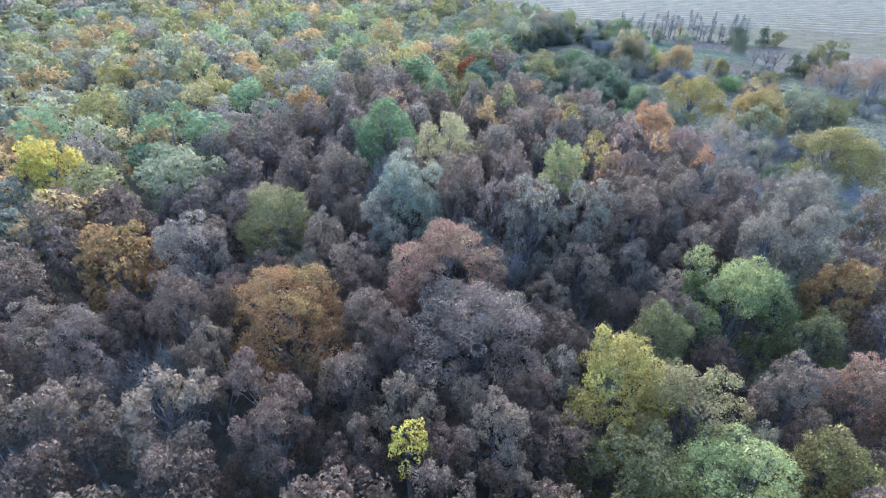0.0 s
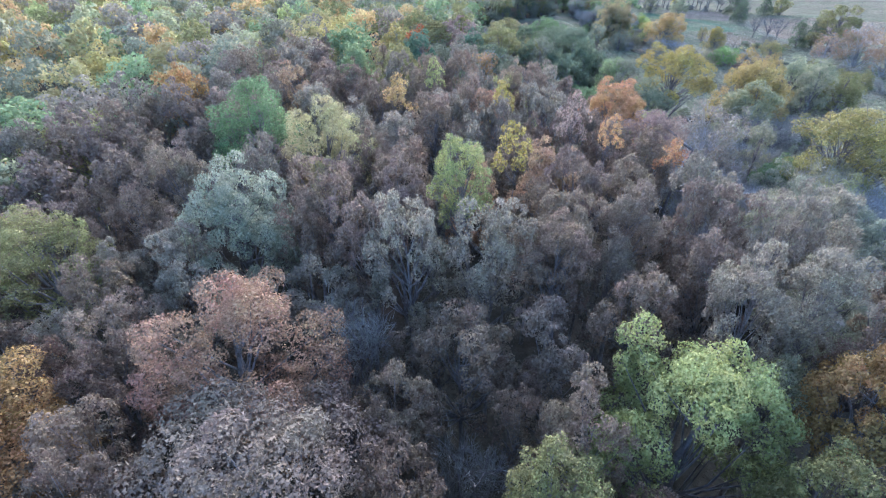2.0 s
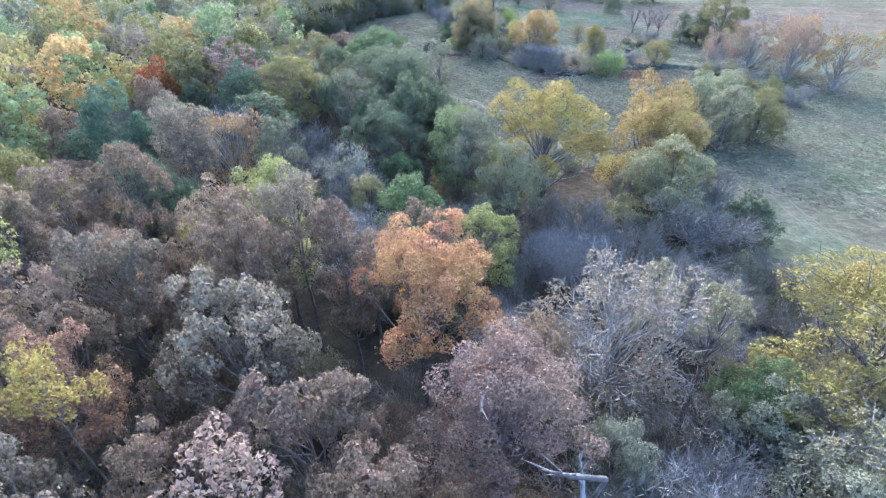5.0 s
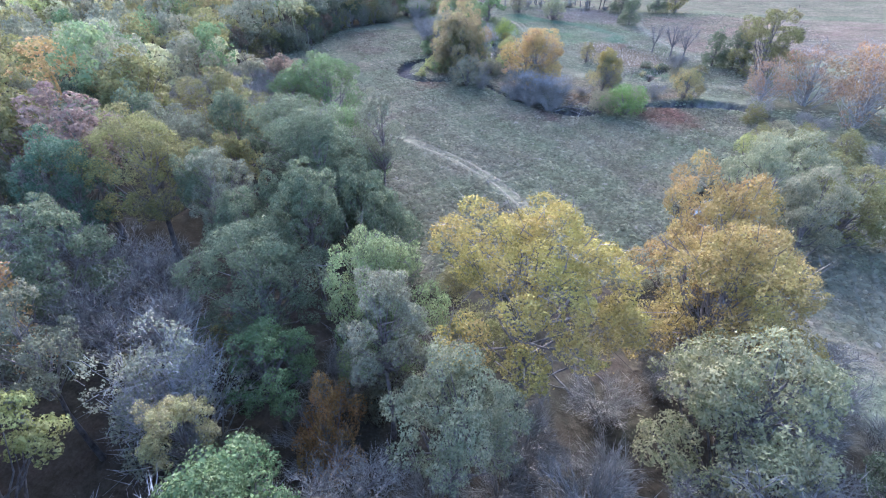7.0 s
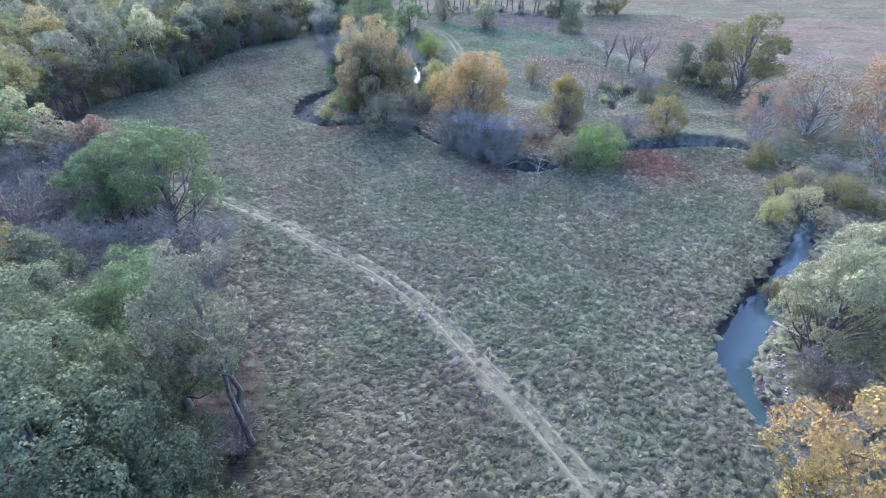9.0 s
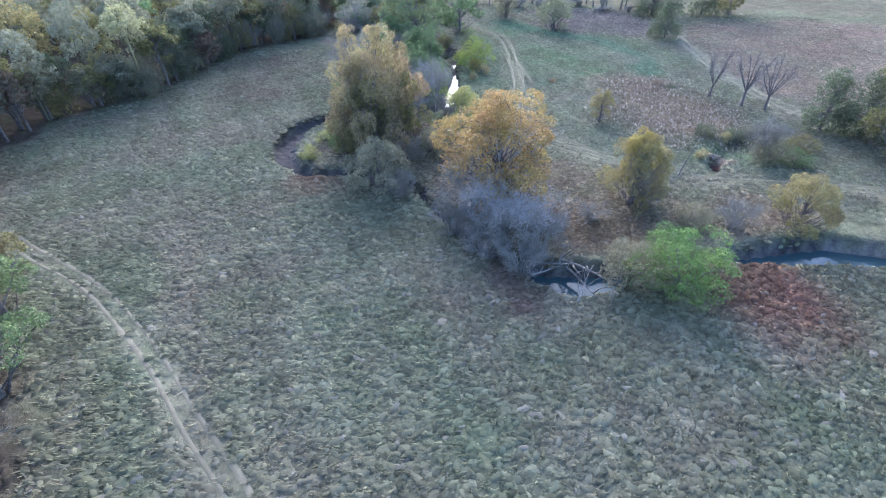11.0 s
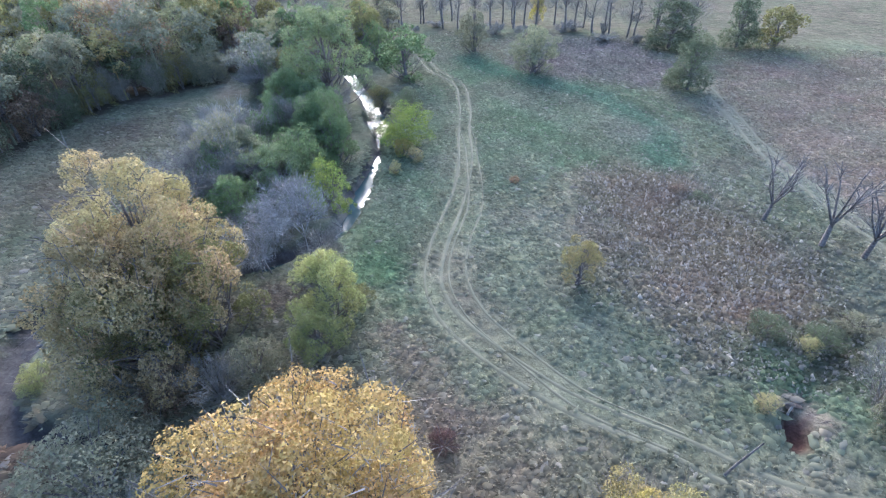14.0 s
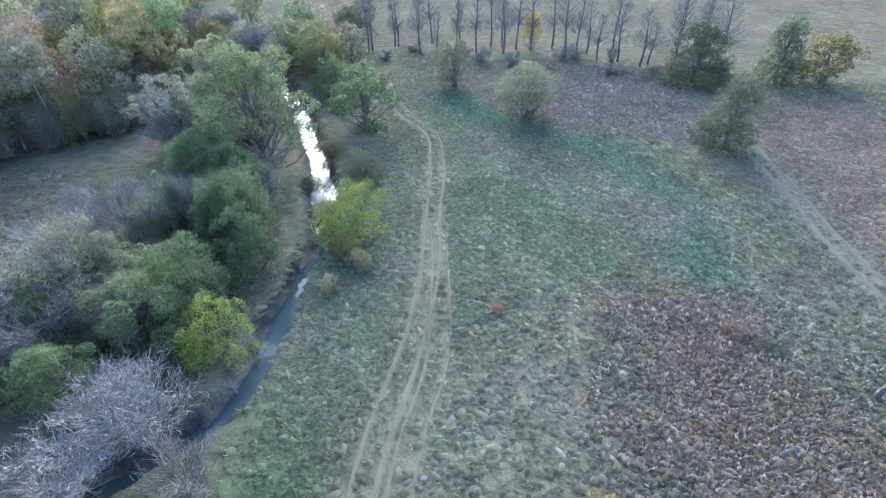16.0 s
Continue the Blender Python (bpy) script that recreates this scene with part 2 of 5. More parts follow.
OAK_RINGS = ((1, 0.1, 0.0, 0.34), (5, 0.42, 0.9, 0.30), (7, 0.70, 2.8, 0.27), (8, 0.78, 5.0, 0.24), (6, 0.6, 6.4, 0.22))
PLUME_RINGS = ((1, 0.2, 0.0, 0.28), (4, 0.48, 0.7, 0.27), (6, 0.74, 2.0, 0.25), (7, 0.82, 4.2, 0.24), (6, 0.7, 6.4, 0.22))
CEDAR_RINGS = ((1, 0.05, 0.0, 0.3), (4, 0.26, 1.2, 0.32), (6, 0.46, 3.2, 0.34), (8, 0.62, 5.4, 0.34), (9, 0.68, 7.8, 0.34), (9, 0.64, 10.0, 0.32))
WIDE_RINGS = ((3, 0.25, 0.0, 0.28), (6, 0.58, 0.9, 0.27), (9, 0.82, 2.6, 0.24), (8, 0.75, 4.6, 0.22))


def dress(rng, crown, c, d, r, leaves, size, jitter=0.42, long=1.0, down=0.0):
    share = r ** 2 / np.sum(r ** 2)
    for a, b, q, f in zip(c, d, r, share):
        n = max(6, int(leaves * f))
        v = unit(rng.normal(0, 1, (n * 2, 3)))
        v = v[v @ unit(b + np.array((0, 0, 0.35))) > -0.3][:n]
        rad = q * 1.12 * (np.clip(rng.normal(0.95, 0.1, (len(v), 1)), 0.4, 1.5) + (rng.random((len(v), 1)) < 0.05) * rng.uniform(0.2, 0.6, (len(v), 1)))
        leaf_triangles(rng, crown, a + v * rad * np.array((1, 1, 0.85)), v, size, jitter, long, down)


def model_oak(seed, rings=OAK_RINGS, leaves=11500, size=0.112, per=7, flat=1.2):
    rng = np.random.default_rng(seed)
    wood, crown = Soup(), Soup()
    c, d, r = domed_lobes(rng, rings, per, flat)
    limbs(rng, wood, H0, 0.26, c[::5])
    dress(rng, crown, c, d, r, leaves, size)
    return wood, crown


def model_sparse(seed):
    rng = np.random.default_rng(seed)
    wood, crown = Soup(), Soup()
    c, d, r = domed_lobes(rng, WIDE_RINGS, 6, 1.2)
    limbs(rng, wood, H0, 0.24, c[::3], 0.25, 5, 0.4)
    twigs(rng, wood.limbs, c, d + np.array((0, 0, 0.5)), 700, 1.2, 0.025)
    dress(rng, crown, c, d, r, 6500, 0.09, 0.8)
    return wood, crown


def model_crest(seed):
    """Slim tree whose leaves only crest the canopy."""
    rng = np.random.default_rng(seed)
    wood, crown = Soup(), Soup()
    c, d, r = domed_lobes(rng, ((2, 0.25, 0.0, 0.36), (4, 0.6, 1.8, 0.34), (5, 0.75, 4.2, 0.3)), 6, 1.2)
    limbs(rng, wood, H0, 0.16, c[::4], 0.3, 5, 0.4)
    dress(rng, crown, c, d, r, 1700, 0.2, 0.9)
    return wood, crown


def model_tall(seed, rings=WIDE_RINGS):
    """Sycamore or cottonwood: open, upswept, with the trunk showing below."""
    rng = np.random.default_rng(seed)
    wood, crown = Soup(), Soup()
    c, d, r = domed_lobes(rng, rings, 9, 1.35, gaps=0.03)
    limbs(rng, wood, H0, 0.24, c[::4], 0.15, 6, 0.3)
    twigs(rng, wood.limbs, c, d + np.array((0, 0, 0.4)), 400, 1.2, 0.025)
    dress(rng, crown, c, d, r, 32000, 0.06, 0.6, 1.2)
    return wood, crown


def model_willow(seed):
    rng = np.random.default_rng(seed)
    wood, crown = Soup(), Soup()
    c, d, r = domed_lobes(rng, OAK_RINGS, 8, 1.25)
    limbs(rng, wood, H0, 0.3, c[::5], 0.1)
    dress(rng, crown, c, d, r, 21000, 0.06, 0.45, 1.9, 1.0)
    return wood, crown


def model_bush(seed):
    """Broad shrub, leafy to the ground, 5 m high and 3 m in radius."""
    rng = np.random.default_rng(seed)
    wood, crown = Soup(), Soup()
    for k in range(9):
        a = k * 0.7 + rng.uniform(0, 0.5)
        tip = np.array((1.7 * math.cos(a), 1.7 * math.sin(a), rng.uniform(2.6, 4.2)))
        tube(wood, ((0, 0, -0.4), (0, 0, -0.2), tip * (0.45, 0.45, 0.5), tip), (0.07, 0.07, 0.05, 0.015), 5)
    c, d, r = domed_lobes(rng, ((1, 0.1, 0.0, 0.3), (4, 0.34, 0.5, 0.28), (6, 0.52, 1.6, 0.24), (7, 0.56, 3.0, 0.22)), 7, 1.2, 5.0)
    dress(rng, crown, c, d, r, 10500, 0.06, 0.6, 1.3)
    return wood, crown


def model_bare(seed, spread=1.0, upright=0.6, girth=0.24):
    """Leafless tree, forking three times, with fine twigs."""
    rng = np.random.default_rng(seed)
    wood, fine = Soup(), Soup()
    tips, dirs = [], []

    def grow(p, d, length, r, level):
        q = p + d * length * 0.5 + rng.normal(0, 0.06 * length, 3)
        e = p + d * length + rng.normal(0, 0.08 * length, 3)
        tube(wood, (p, q, e), (r, r * 0.75, r * 0.45), 6 if level < 2 else 4)
        if level == 3:
            tips.extend((q, e))
            dirs.extend((d, d))
            return
        for k in range(5 if level else 7):
            a = k * 2.4 + rng.uniform(0, 1)
            out = np.array((math.cos(a), math.sin(a), 0)) * spread * (0.75 if level else 0.6)
            nd = unit(d * 0.55 + out + np.array((0, 0, upright * 0.5)))
            s = p + (e - p) * rng.uniform(0.45, 1.0)
            grow(s, nd, length * rng.uniform(0.5, 0.72), r * 0.48, level + 1)

    grow(np.array((0, 0, -0.3)), unit(np.array((rng.normal(0, 0.1), rng.normal(0, 0.1), 1.0))), 5.6, girth, 0)
    twigs(rng, fine, np.array(tips), np.array(dirs), 2600, 1.0, 0.022)
    top = max(p[2] for p in tips) + 0.6
    side = np.percentile([math.hypot(p[0], p[1]) for p in tips], 92)
    k = np.array((R0 / side, R0 / side, H0 / top))
    for s in (wood, fine):
        s.v = [v * k for v in s.v]
    return wood, fine


def model_sapling(seed):
    """Slim leafless tree with short ascending branches all the way up."""
    rng = np.random.default_rng(seed)
    wood, fine = Soup(), Soup()
    zs = np.linspace(-0.3, H0, 7)
    main = np.stack([0.25 * np.sin(zs * 0.4 + seed), 0.25 * np.cos(zs * 0.33 + seed), zs], 1)
    tube(wood, main, np.array((0.3, 0.26, 0.22, 0.17, 0.12, 0.08, 0.03)), 6)
    tips, dirs = [], []
    for k in range(34):
        z = rng.uniform(0.25, 0.97) * H0
        a = k * 2.4 + rng.uniform(0, 0.8)
        ln = (1.15 - z / H0) * 4.2 + 0.6
        d = unit(np.array((math.cos(a), math.sin(a), rng.uniform(0.6, 1.4))))
        p = np.array((np.interp(z, zs, main[:, 0]), np.interp(z, zs, main[:, 1]), z))
        tube(wood, (p, p + d * ln * 0.5 + rng.normal(0, 0.1, 3), p + d * ln), (0.08, 0.05, 0.015), 4)
        tips.extend((p + d * ln * 0.6, p + d * ln))
        dirs.extend((d, d))
    twigs(rng, fine, np.array(tips), np.array(dirs), 900, 1.1, 0.025)
    return wood, fine


def model_vase(seed):
    """Leafless tree that forks low into a few upswept limbs."""
    rng = np.random.default_rng(seed)
    wood, fine = Soup(), Soup()
    fork = np.array((rng.normal(0, 0.2), rng.normal(0, 0.2), H0 * 0.26))
    tube(wood, ((0, 0, -0.3), fork * (0.4, 0.6, 0.5), fork), (0.3, 0.24, 0.2), 7)
    tips, dirs = [], []
    for k in range(7):
        a, rise = k * 0.9 + rng.uniform(-0.3, 0.3), rng.uniform(0.75, 1.0)
        out = np.array((math.cos(a), math.sin(a), 0)) * rng.uniform(0.35, 1.0) * R0
        mid, tip = fork + out * 0.6 + np.array((0, 0, H0 * 0.3)), fork + out + np.array((0, 0, H0 * 0.72 * rise))
        mid += rng.normal(0, 0.2, 3)
        tube(wood, (fork, mid, tip), (0.14, 0.09, 0.025), 5)
        for j in range(7):
            f = rng.uniform(0.25, 0.95)
            p = fork + (mid - fork) * f * 2 if f < 0.5 else mid + (tip - mid) * (f * 2 - 1)
            d = unit(np.array((rng.normal(0, 0.5), rng.normal(0, 0.5), 1.0)) + out * 0.12)
            ln = rng.uniform(1.2, 2.8)
            tube(wood, (p, p + d * ln * 0.5 + rng.normal(0, 0.08, 3), p + d * ln), (0.07, 0.045, 0.012), 4)
            tips.extend((p + d * ln * 0.5, p + d * ln))
            dirs.extend((d, d))
    twigs(rng, fine, np.array(tips), np.array(dirs), 420, 1.1, 0.022)
    return wood, fine


def model_bare_shrub(seed):
    """Leafless thicket of arching stems, 5 m high and 3 m in radius."""
    rng = np.random.default_rng(seed)
    wood, fine = Soup(), Soup()
    tips, dirs = [], []
    for k in range(26):
        a, reach, h = rng.uniform(0, 6.3), rng.uniform(0.8, 2.8), rng.uniform(2.4, 4.6)
        d = np.array((math.cos(a), math.sin(a), 0))
        b = d * rng.uniform(0, 0.6) + np.array((0, 0, -0.2))
        m, e = d * reach * 0.5 + np.array((0, 0, h * 0.75)), d * reach + np.array((0, 0, h))
        tube(wood, ((0, 0, -0.4), (0, 0, -0.25), b + np.array((0, 0, 0.3)), m, e), (0.05, 0.05, 0.05, 0.035, 0.012), 4)
        for f in (0.3, 0.6, 0.8, 1.0):
            tips.append(m + (e - m) * f)
            dirs.append(unit(d * 0.6 + np.array((0, 0, 0.8))))
        tips.append((b + m) / 2)
        dirs.append(unit(d + np.array((0, 0, 0.6))))
    twigs(rng, fine, np.array(tips), np.array(dirs), 2400, 0.9, 0.018)
    return wood, fine


MODELS = {}


def model(kind, variants, maker, wood_mat, crown_mat, h, r):
    for k, args in enumerate(variants):
        wood, crown = maker(*args)
        zs = np.concatenate(crown.v)[:, 2]
        MODELS.setdefault(kind, []).append((wood.mesh(kind + "_wood", wood_mat, True, kind in ("bush", "thicket")), crown.mesh(kind + "_crown", crown_mat), h, r, float(zs.max()), float(zs.min()), wood.limbs.mesh(kind + "_limbs", wood_mat, True) if wood.limbs else None))


model("oak", [(1, OAK_RINGS, 14500, 0.1), (2, OAK_RINGS, 14500, 0.1), (3, WIDE_RINGS, 14500, 0.1), (4, OAK_RINGS, 14500, 0.1, 9)], model_oak, BARK, LEAF, H0, R0)
model("great_oak", [(1, OAK_RINGS, 38000, 0.06), (2, OAK_RINGS, 38000, 0.06), (3, WIDE_RINGS, 38000, 0.06), (4, OAK_RINGS, 38000, 0.06, 10)], model_oak, BARK, LEAF, H0, R0)
model("plume", [(5, PLUME_RINGS, 14500, 0.1), (6, PLUME_RINGS, 14500, 0.1), (7, PLUME_RINGS, 13000, 0.102, 6), (8, PLUME_RINGS, 9000, 0.11, 7), (9, OAK_RINGS, 14000, 0.1, 8), (10, PLUME_RINGS, 14000, 0.1, 8)], model_oak, BARK, LEAF, H0, R0)
model("far_oak", [(71, OAK_RINGS, 4200, 0.185), (72, PLUME_RINGS, 4200, 0.185), (73, WIDE_RINGS, 4200, 0.185)], model_oak, BARK, LEAF, H0, R0)
model("cedar", [(91, CEDAR_RINGS, 13000, 0.13, 8, 1.7), (92, CEDAR_RINGS, 13000, 0.13, 8, 1.7)], model_oak, BARK, LEAF, H0, R0)
model("sparse", [(11,), (12,)], model_sparse, PALE_BARK, LEAF, H0, R0)
model("crest", [(15,), (16,)], model_crest, BARK, LEAF, H0, R0)
model("tall", [(21,), (22,), (23, PLUME_RINGS)], model_tall, BARK, LEAF, H0, R0)
model("willow", [(31,), (32,)], model_willow, BARK, LEAF, H0, R0)
model("bush", [(41,), (42,), (43,)], model_bush, BARK, LEAF, 5.0, 3.0)
model("bare", [(51,), (52,), (53, 0.8, 1.0)], model_bare, BARK, GREY_TWIG, H0, R0)
model("pale_bare", [(55, 1.0, 0.6, 0.11), (56, 1.0, 0.6, 0.11)], model_bare, PALE_BARK, PALE_BARK, H0, R0)
model("sapling", [(81,), (82,), (83,)], model_sapling, BARK, GREY_TWIG, H0, R0)
model("vase", [(84,), (85,), (86,)], model_vase, BARK, GREY_TWIG, H0, R0)
model("thicket", [(61,), (62,)], model_bare_shrub, GREY_TWIG, GREY_TWIG, 5.0, 3.0)

# ---- colours of the autumn leaves ----
HUES = {
    "brown": (0.17, 0.126, 0.085), "greybrown": (0.18, 0.152, 0.11), "mauve": (0.156, 0.118, 0.088), "umber": (0.125, 0.088, 0.062), "russet": (0.235, 0.152, 0.088),
    "rust": (0.22, 0.085, 0.025), "ochre": (0.24, 0.15, 0.05), "orange": (0.31, 0.18, 0.075), "amber": (0.31, 0.21, 0.08), "olivegold": (0.22, 0.19, 0.075), "red": (0.32, 0.09, 0.045),
    "gold": (0.255, 0.205, 0.05), "straw": (0.275, 0.222, 0.1), "ochregold": (0.255, 0.188, 0.062), "honey": (0.33, 0.232, 0.075), "mustard": (0.235, 0.198, 0.06), "maroon": (0.08, 0.045, 0.04), "yellow": (0.42, 0.34, 0.05), "paleyellow": (0.30, 0.27, 0.12), "lime": (0.245, 0.255, 0.085),
    "green": (0.112, 0.158, 0.066), "olive": (0.16, 0.15, 0.055), "paleolive": (0.238, 0.235, 0.118), "palegreen": (0.17, 0.215, 0.095),
    "teal": (0.085, 0.13, 0.08), "darkgreen": (0.1, 0.12, 0.068), "greyolive": (0.19, 0.18, 0.11), "greygreen": (0.148, 0.152, 0.1),
    "silver": (0.222, 0.225, 0.152), "pink": (0.205, 0.148, 0.115), "willow": (0.20, 0.21, 0.12), "bright": (0.18, 0.235, 0.045), "fresh": (0.125, 0.195, 0.05),
}
for key, rgb in HUES.items():   # greyed slightly, a haze effect put into the leaf colours
    grey = 0.3 * rgb[0] + 0.59 * rgb[1] + 0.11 * rgb[2]
    HUES[key] = tuple(0.93 * c + 0.07 * grey for c in rgb)
SAID = {
    "brown": "dull brown", "umber": "dark brown", "straw": "pale straw-gold", "ochregold": "ochre-gold", "greybrown": "grey-brown", "mauve": "faded purplish brown", "russet": "russet", "rust": "deep rust-coloured", "ochre": "ochre",
    "orange": "orange", "amber": "amber", "olivegold": "olive-gold", "red": "red-orange", "gold": "golden yellow", "honey": "honey-gold", "mustard": "mustard yellow", "maroon": "dark red-brown", "yellow": "bright yellow", "paleyellow": "pale yellow", "lime": "yellow-green",
    "green": "green", "olive": "olive", "paleolive": "pale olive", "palegreen": "pale green", "teal": "blue-green", "darkgreen": "dark green",
    "greyolive": "greyish olive", "greygreen": "grey-green", "silver": "silvery pale", "pink": "dusty pink", "willow": "pale willow-green", "bright": "bright yellowish green", "fresh": "fresh green",
}
FORM = {
    "oak": ("oak_tree", "tree", "broad oak with dense %s leaves"), "sparse": ("sparse_tree", "tree", "half-bare tree with sparse %s leaves"),
    "plume": ("oak_tree", "tree", "upright oak with %s leaves"),
    "great_oak": ("oak_tree", "tree", "broad oak with dense %s leaves"),
    "far_oak": ("oak_tree", "tree", "broad oak with dense %s leaves"),
    "cedar": ("cedar_tree", "tree", "dense upright cedar with %s foliage"),
    "crest": ("slim_tree", "tree", "slim tree with sparse %s top leaves"),
    "tall": ("sycamore_tree", "tree", "tall sycamore with open %s foliage"), "willow": ("willow_tree", "tree", "willow with drooping %s leaves"),
    "bush": ("shrub", "shrub", "rounded shrub with %s leaves"), "bare": ("bare_tree", "tree", "leafless grey tree with fine twigs"),
    "pale_bare": ("bare_tree", "tree", "leafless pale grey tree with dense twigs"),
    "sapling": ("young_tree", "tree", "slim leafless young tree"),
    "vase": ("bare_tree", "tree", "leafless dark tree forking into upswept limbs"),
    "thicket": ("bare_thicket", "shrub", "leafless grey thicket of arching stems"),
}
PLANTED = []


def plant(kind, x, y, h, r, hue="", beside="", variant=None, turn=None, skirt=None, young=False):
    """One tree or shrub: an Empty at its foot with its wood and its crown."""
    rng = random.Random(round(x * 131 + y * 977))
    if kind in ("oak", "plume") and (x < -36 or y < -116 or y > 92):
        kind, variant = "far_oak", None
    if kind == "oak" and r > 3.4:
        kind = "great_oak"
    models = MODELS[kind]
    wood, crown, mh, mr, ctop, cbottom, frame_mesh = models[rng.randrange(len(models)) if variant is None else variant % len(models)]
    name, category, says = FORM[kind]
    if name == "oak_tree" and hue not in ("brown", "umber", "greybrown", "mauve", "russet"):
        name, says = "broadleaf_tree", says.replace("oak", "tree")
    if young:
        name, says = "young_oak", "young oak with %s leaves"
    root = new(name)
    root.matrix_basis = Matrix.Translation((x, y, height_at(x, y) - 0.05)) @ Matrix.Rotation(rng.uniform(0, 6.28) if turn is None else turn, 4, "Z")
    label = (says % SAID[hue] if "%s" in says else says) + (", " + beside if beside else "")
    tagged(root, " ".join(label.split()[:12]), category, (category + "s " + beside) if beside else "")
    w = new("trunk" if kind not in ("bush", "thicket") else "stem", wood)
    c = new("crown" if hue else "twig_crown", crown)
    w.parent = c.parent = root
    s = r / mr
    w.matrix_basis = Matrix.Diagonal((max(s, 0.6), max(s, 0.6), h / mh, 1))
    if kind in ("bare", "pale_bare", "thicket", "bush", "sapling", "vase", "cedar"):
        up = h / mh
    elif kind == "crest":
        up = 1.25 * s
    else:   # the crown's own height: from its skirt to the top
        low = (0.38 if "wood" in beside else 0.1) if skirt is None else skirt
        up = min(max(h * (1 - low) / (ctop - cbottom), 0.75 * s), (1.25 if "oak" in kind and "wood" in beside else 1.6) * s)
    c.matrix_basis = Matrix.Translation((0, 0, h - ctop * up)) @ Matrix.Diagonal((s, s, up, 1))
    if frame_mesh:
        f = new("limb_frame", frame_mesh)
        f.parent, f.matrix_basis = w, w.matrix_basis.inverted() @ c.matrix_basis
    if hue:
        base, k = HUES[hue], rng.uniform(0.9, 1.12)
        c.color = (base[0] * k, base[1] * k, base[2] * k, 1.0)
    PLANTED.append((x, y, r))
    return root


# ---- ground ----
CREEK = [(-60, 128), (-45, 115), (-32.2, 101), (-26.3, 93.5), (-22.3, 88), (-18.7, 82), (-16.7, 77.2), (-15.4, 73), (-14.4, 68), (-13.9, 64), (-13.6, 61), (-15, 58.4), (-17, 55.6),
         (-20.5, 54), (-25, 54), (-28, 51.5), (-28.6, 48), (-27.6, 43.8), (-25.4, 41.2), (-22.3, 39.8), (-18.5, 40.4), (-13.4, 40.8), (-10.2, 38.8), (-7.5, 35.5), (-3.3, 32), (1, 29.8), (5, 29.3),
         (10.6, 32.6), (16.4, 35.0), (21, 36.4), (25.2, 37.6), (29.5, 36.6), (32.4, 33), (33, 28), (30.5, 21), (27, 15.5), (23.6, 11), (20.2, 7), (17, 2.8), (16.4, 0), (16.9, -4), (18.5, -10), (24, -17), (34, -25), (60, -33)]
TRACK = [(-62, 27), (-45, 24.2), (-36, 21.6), (-29, 19.7), (-23.4, 17), (-18.3, 14.2), (-13.9, 11.5), (-9.9, 9.1), (-6.7, 6.7), (-3.9, 4.2), (-2.0, 1.9), (-0.2, -0.4), (1.5, -2.5), (3.3, -4.6), (4.8, -6.6), (8, -11)]
TRACK_NORTH = [(-24, 110), (-18, 100.8), (-12.4, 95), (-9.8, 88), (-8.2, 81.6), (-6.7, 76.3), (-5.6, 71), (-5, 66), (-4.9, 61), (-4.2, 57), (-2.4, 54.1), (0.1, 52.1), (2.8, 50.5), (6.1, 49.1), (11.2, 48), (16.3, 46.6), (22.9, 47.2), (34, 48)]
LANE = [(17.2, 106), (18.3, 100), (20.1, 90.7), (21.4, 84), (23.2, 78), (26, 71), (30, 64)]
TRACK_BESIDE = [(x + w, y + 0.23 * w) for (x, y), w in zip(TRACK_NORTH[4:15], (0.1, 0.55, 1.1, 1.6, 1.75, 1.8, 1.75, 1.7, 1.5, 1.0, 0.3))]
ARC = [(7, 97.5), (11.4, 94), (14.0, 88.7), (15, 83.2), (14.4, 78.4)]
GULLY = [(23.2, 60.4), (21.2, 57.2), (19.2, 54.2), (17.6, 51.6), (17.0, 49.9), (16.7, 48.6)]   # washed-out ditch that ends in a pit beside the track
BACK_TRACK = [(30, -24), (28, -14), (30, -4), (34, 8), (42, 20)]


def smooth_line(pts, step=0.5):
    """Catmull-Rom through the points."""
    p = np.array(pts, float)
    p = np.vstack([2 * p[0] - p[1], p, 2 * p[-1] - p[-2]])
    out = []
    for i in range(1, len(p) - 2):
        k = max(2, int(np.linalg.norm(p[i + 1] - p[i]) / step))
        t = np.arange(k)[:, None] / k
        a, b, c, d = p[i - 1], p[i], p[i + 1], p[i + 2]
        out.append(0.5 * (2 * b + (c - a) * t + (2 * a - 5 * b + 4 * c - d) * t ** 2 + (3 * b - a - 3 * c + d) * t ** 3))
    return np.vstack(out + [p[-2:-1]])


CREEK_LINE = smooth_line(CREEK, 0.7)


def distance_to(line, x, y):
    out = np.full(x.shape, 1e9)
    for px, py in line:
        np.minimum(out, (x - px) ** 2 + (y - py) ** 2, out=out)
    return np.sqrt(out)


def wave(x, y, seed=0.0):
    """Cheap smooth noise from a few sines, about -1 to 1."""
    return (np.sin(x * 0.31 + 1.7 * np.sin(y * 0.23 + seed)) + np.sin(y * 0.37 + 1.3 * np.sin(x * 0.29 + 2 * seed)) + 0.7 * np.sin((x + y) * 0.71 + seed * 3) + 0.5 * np.sin((x - 1.3 * y) * 1.13 + seed)) / 3.2


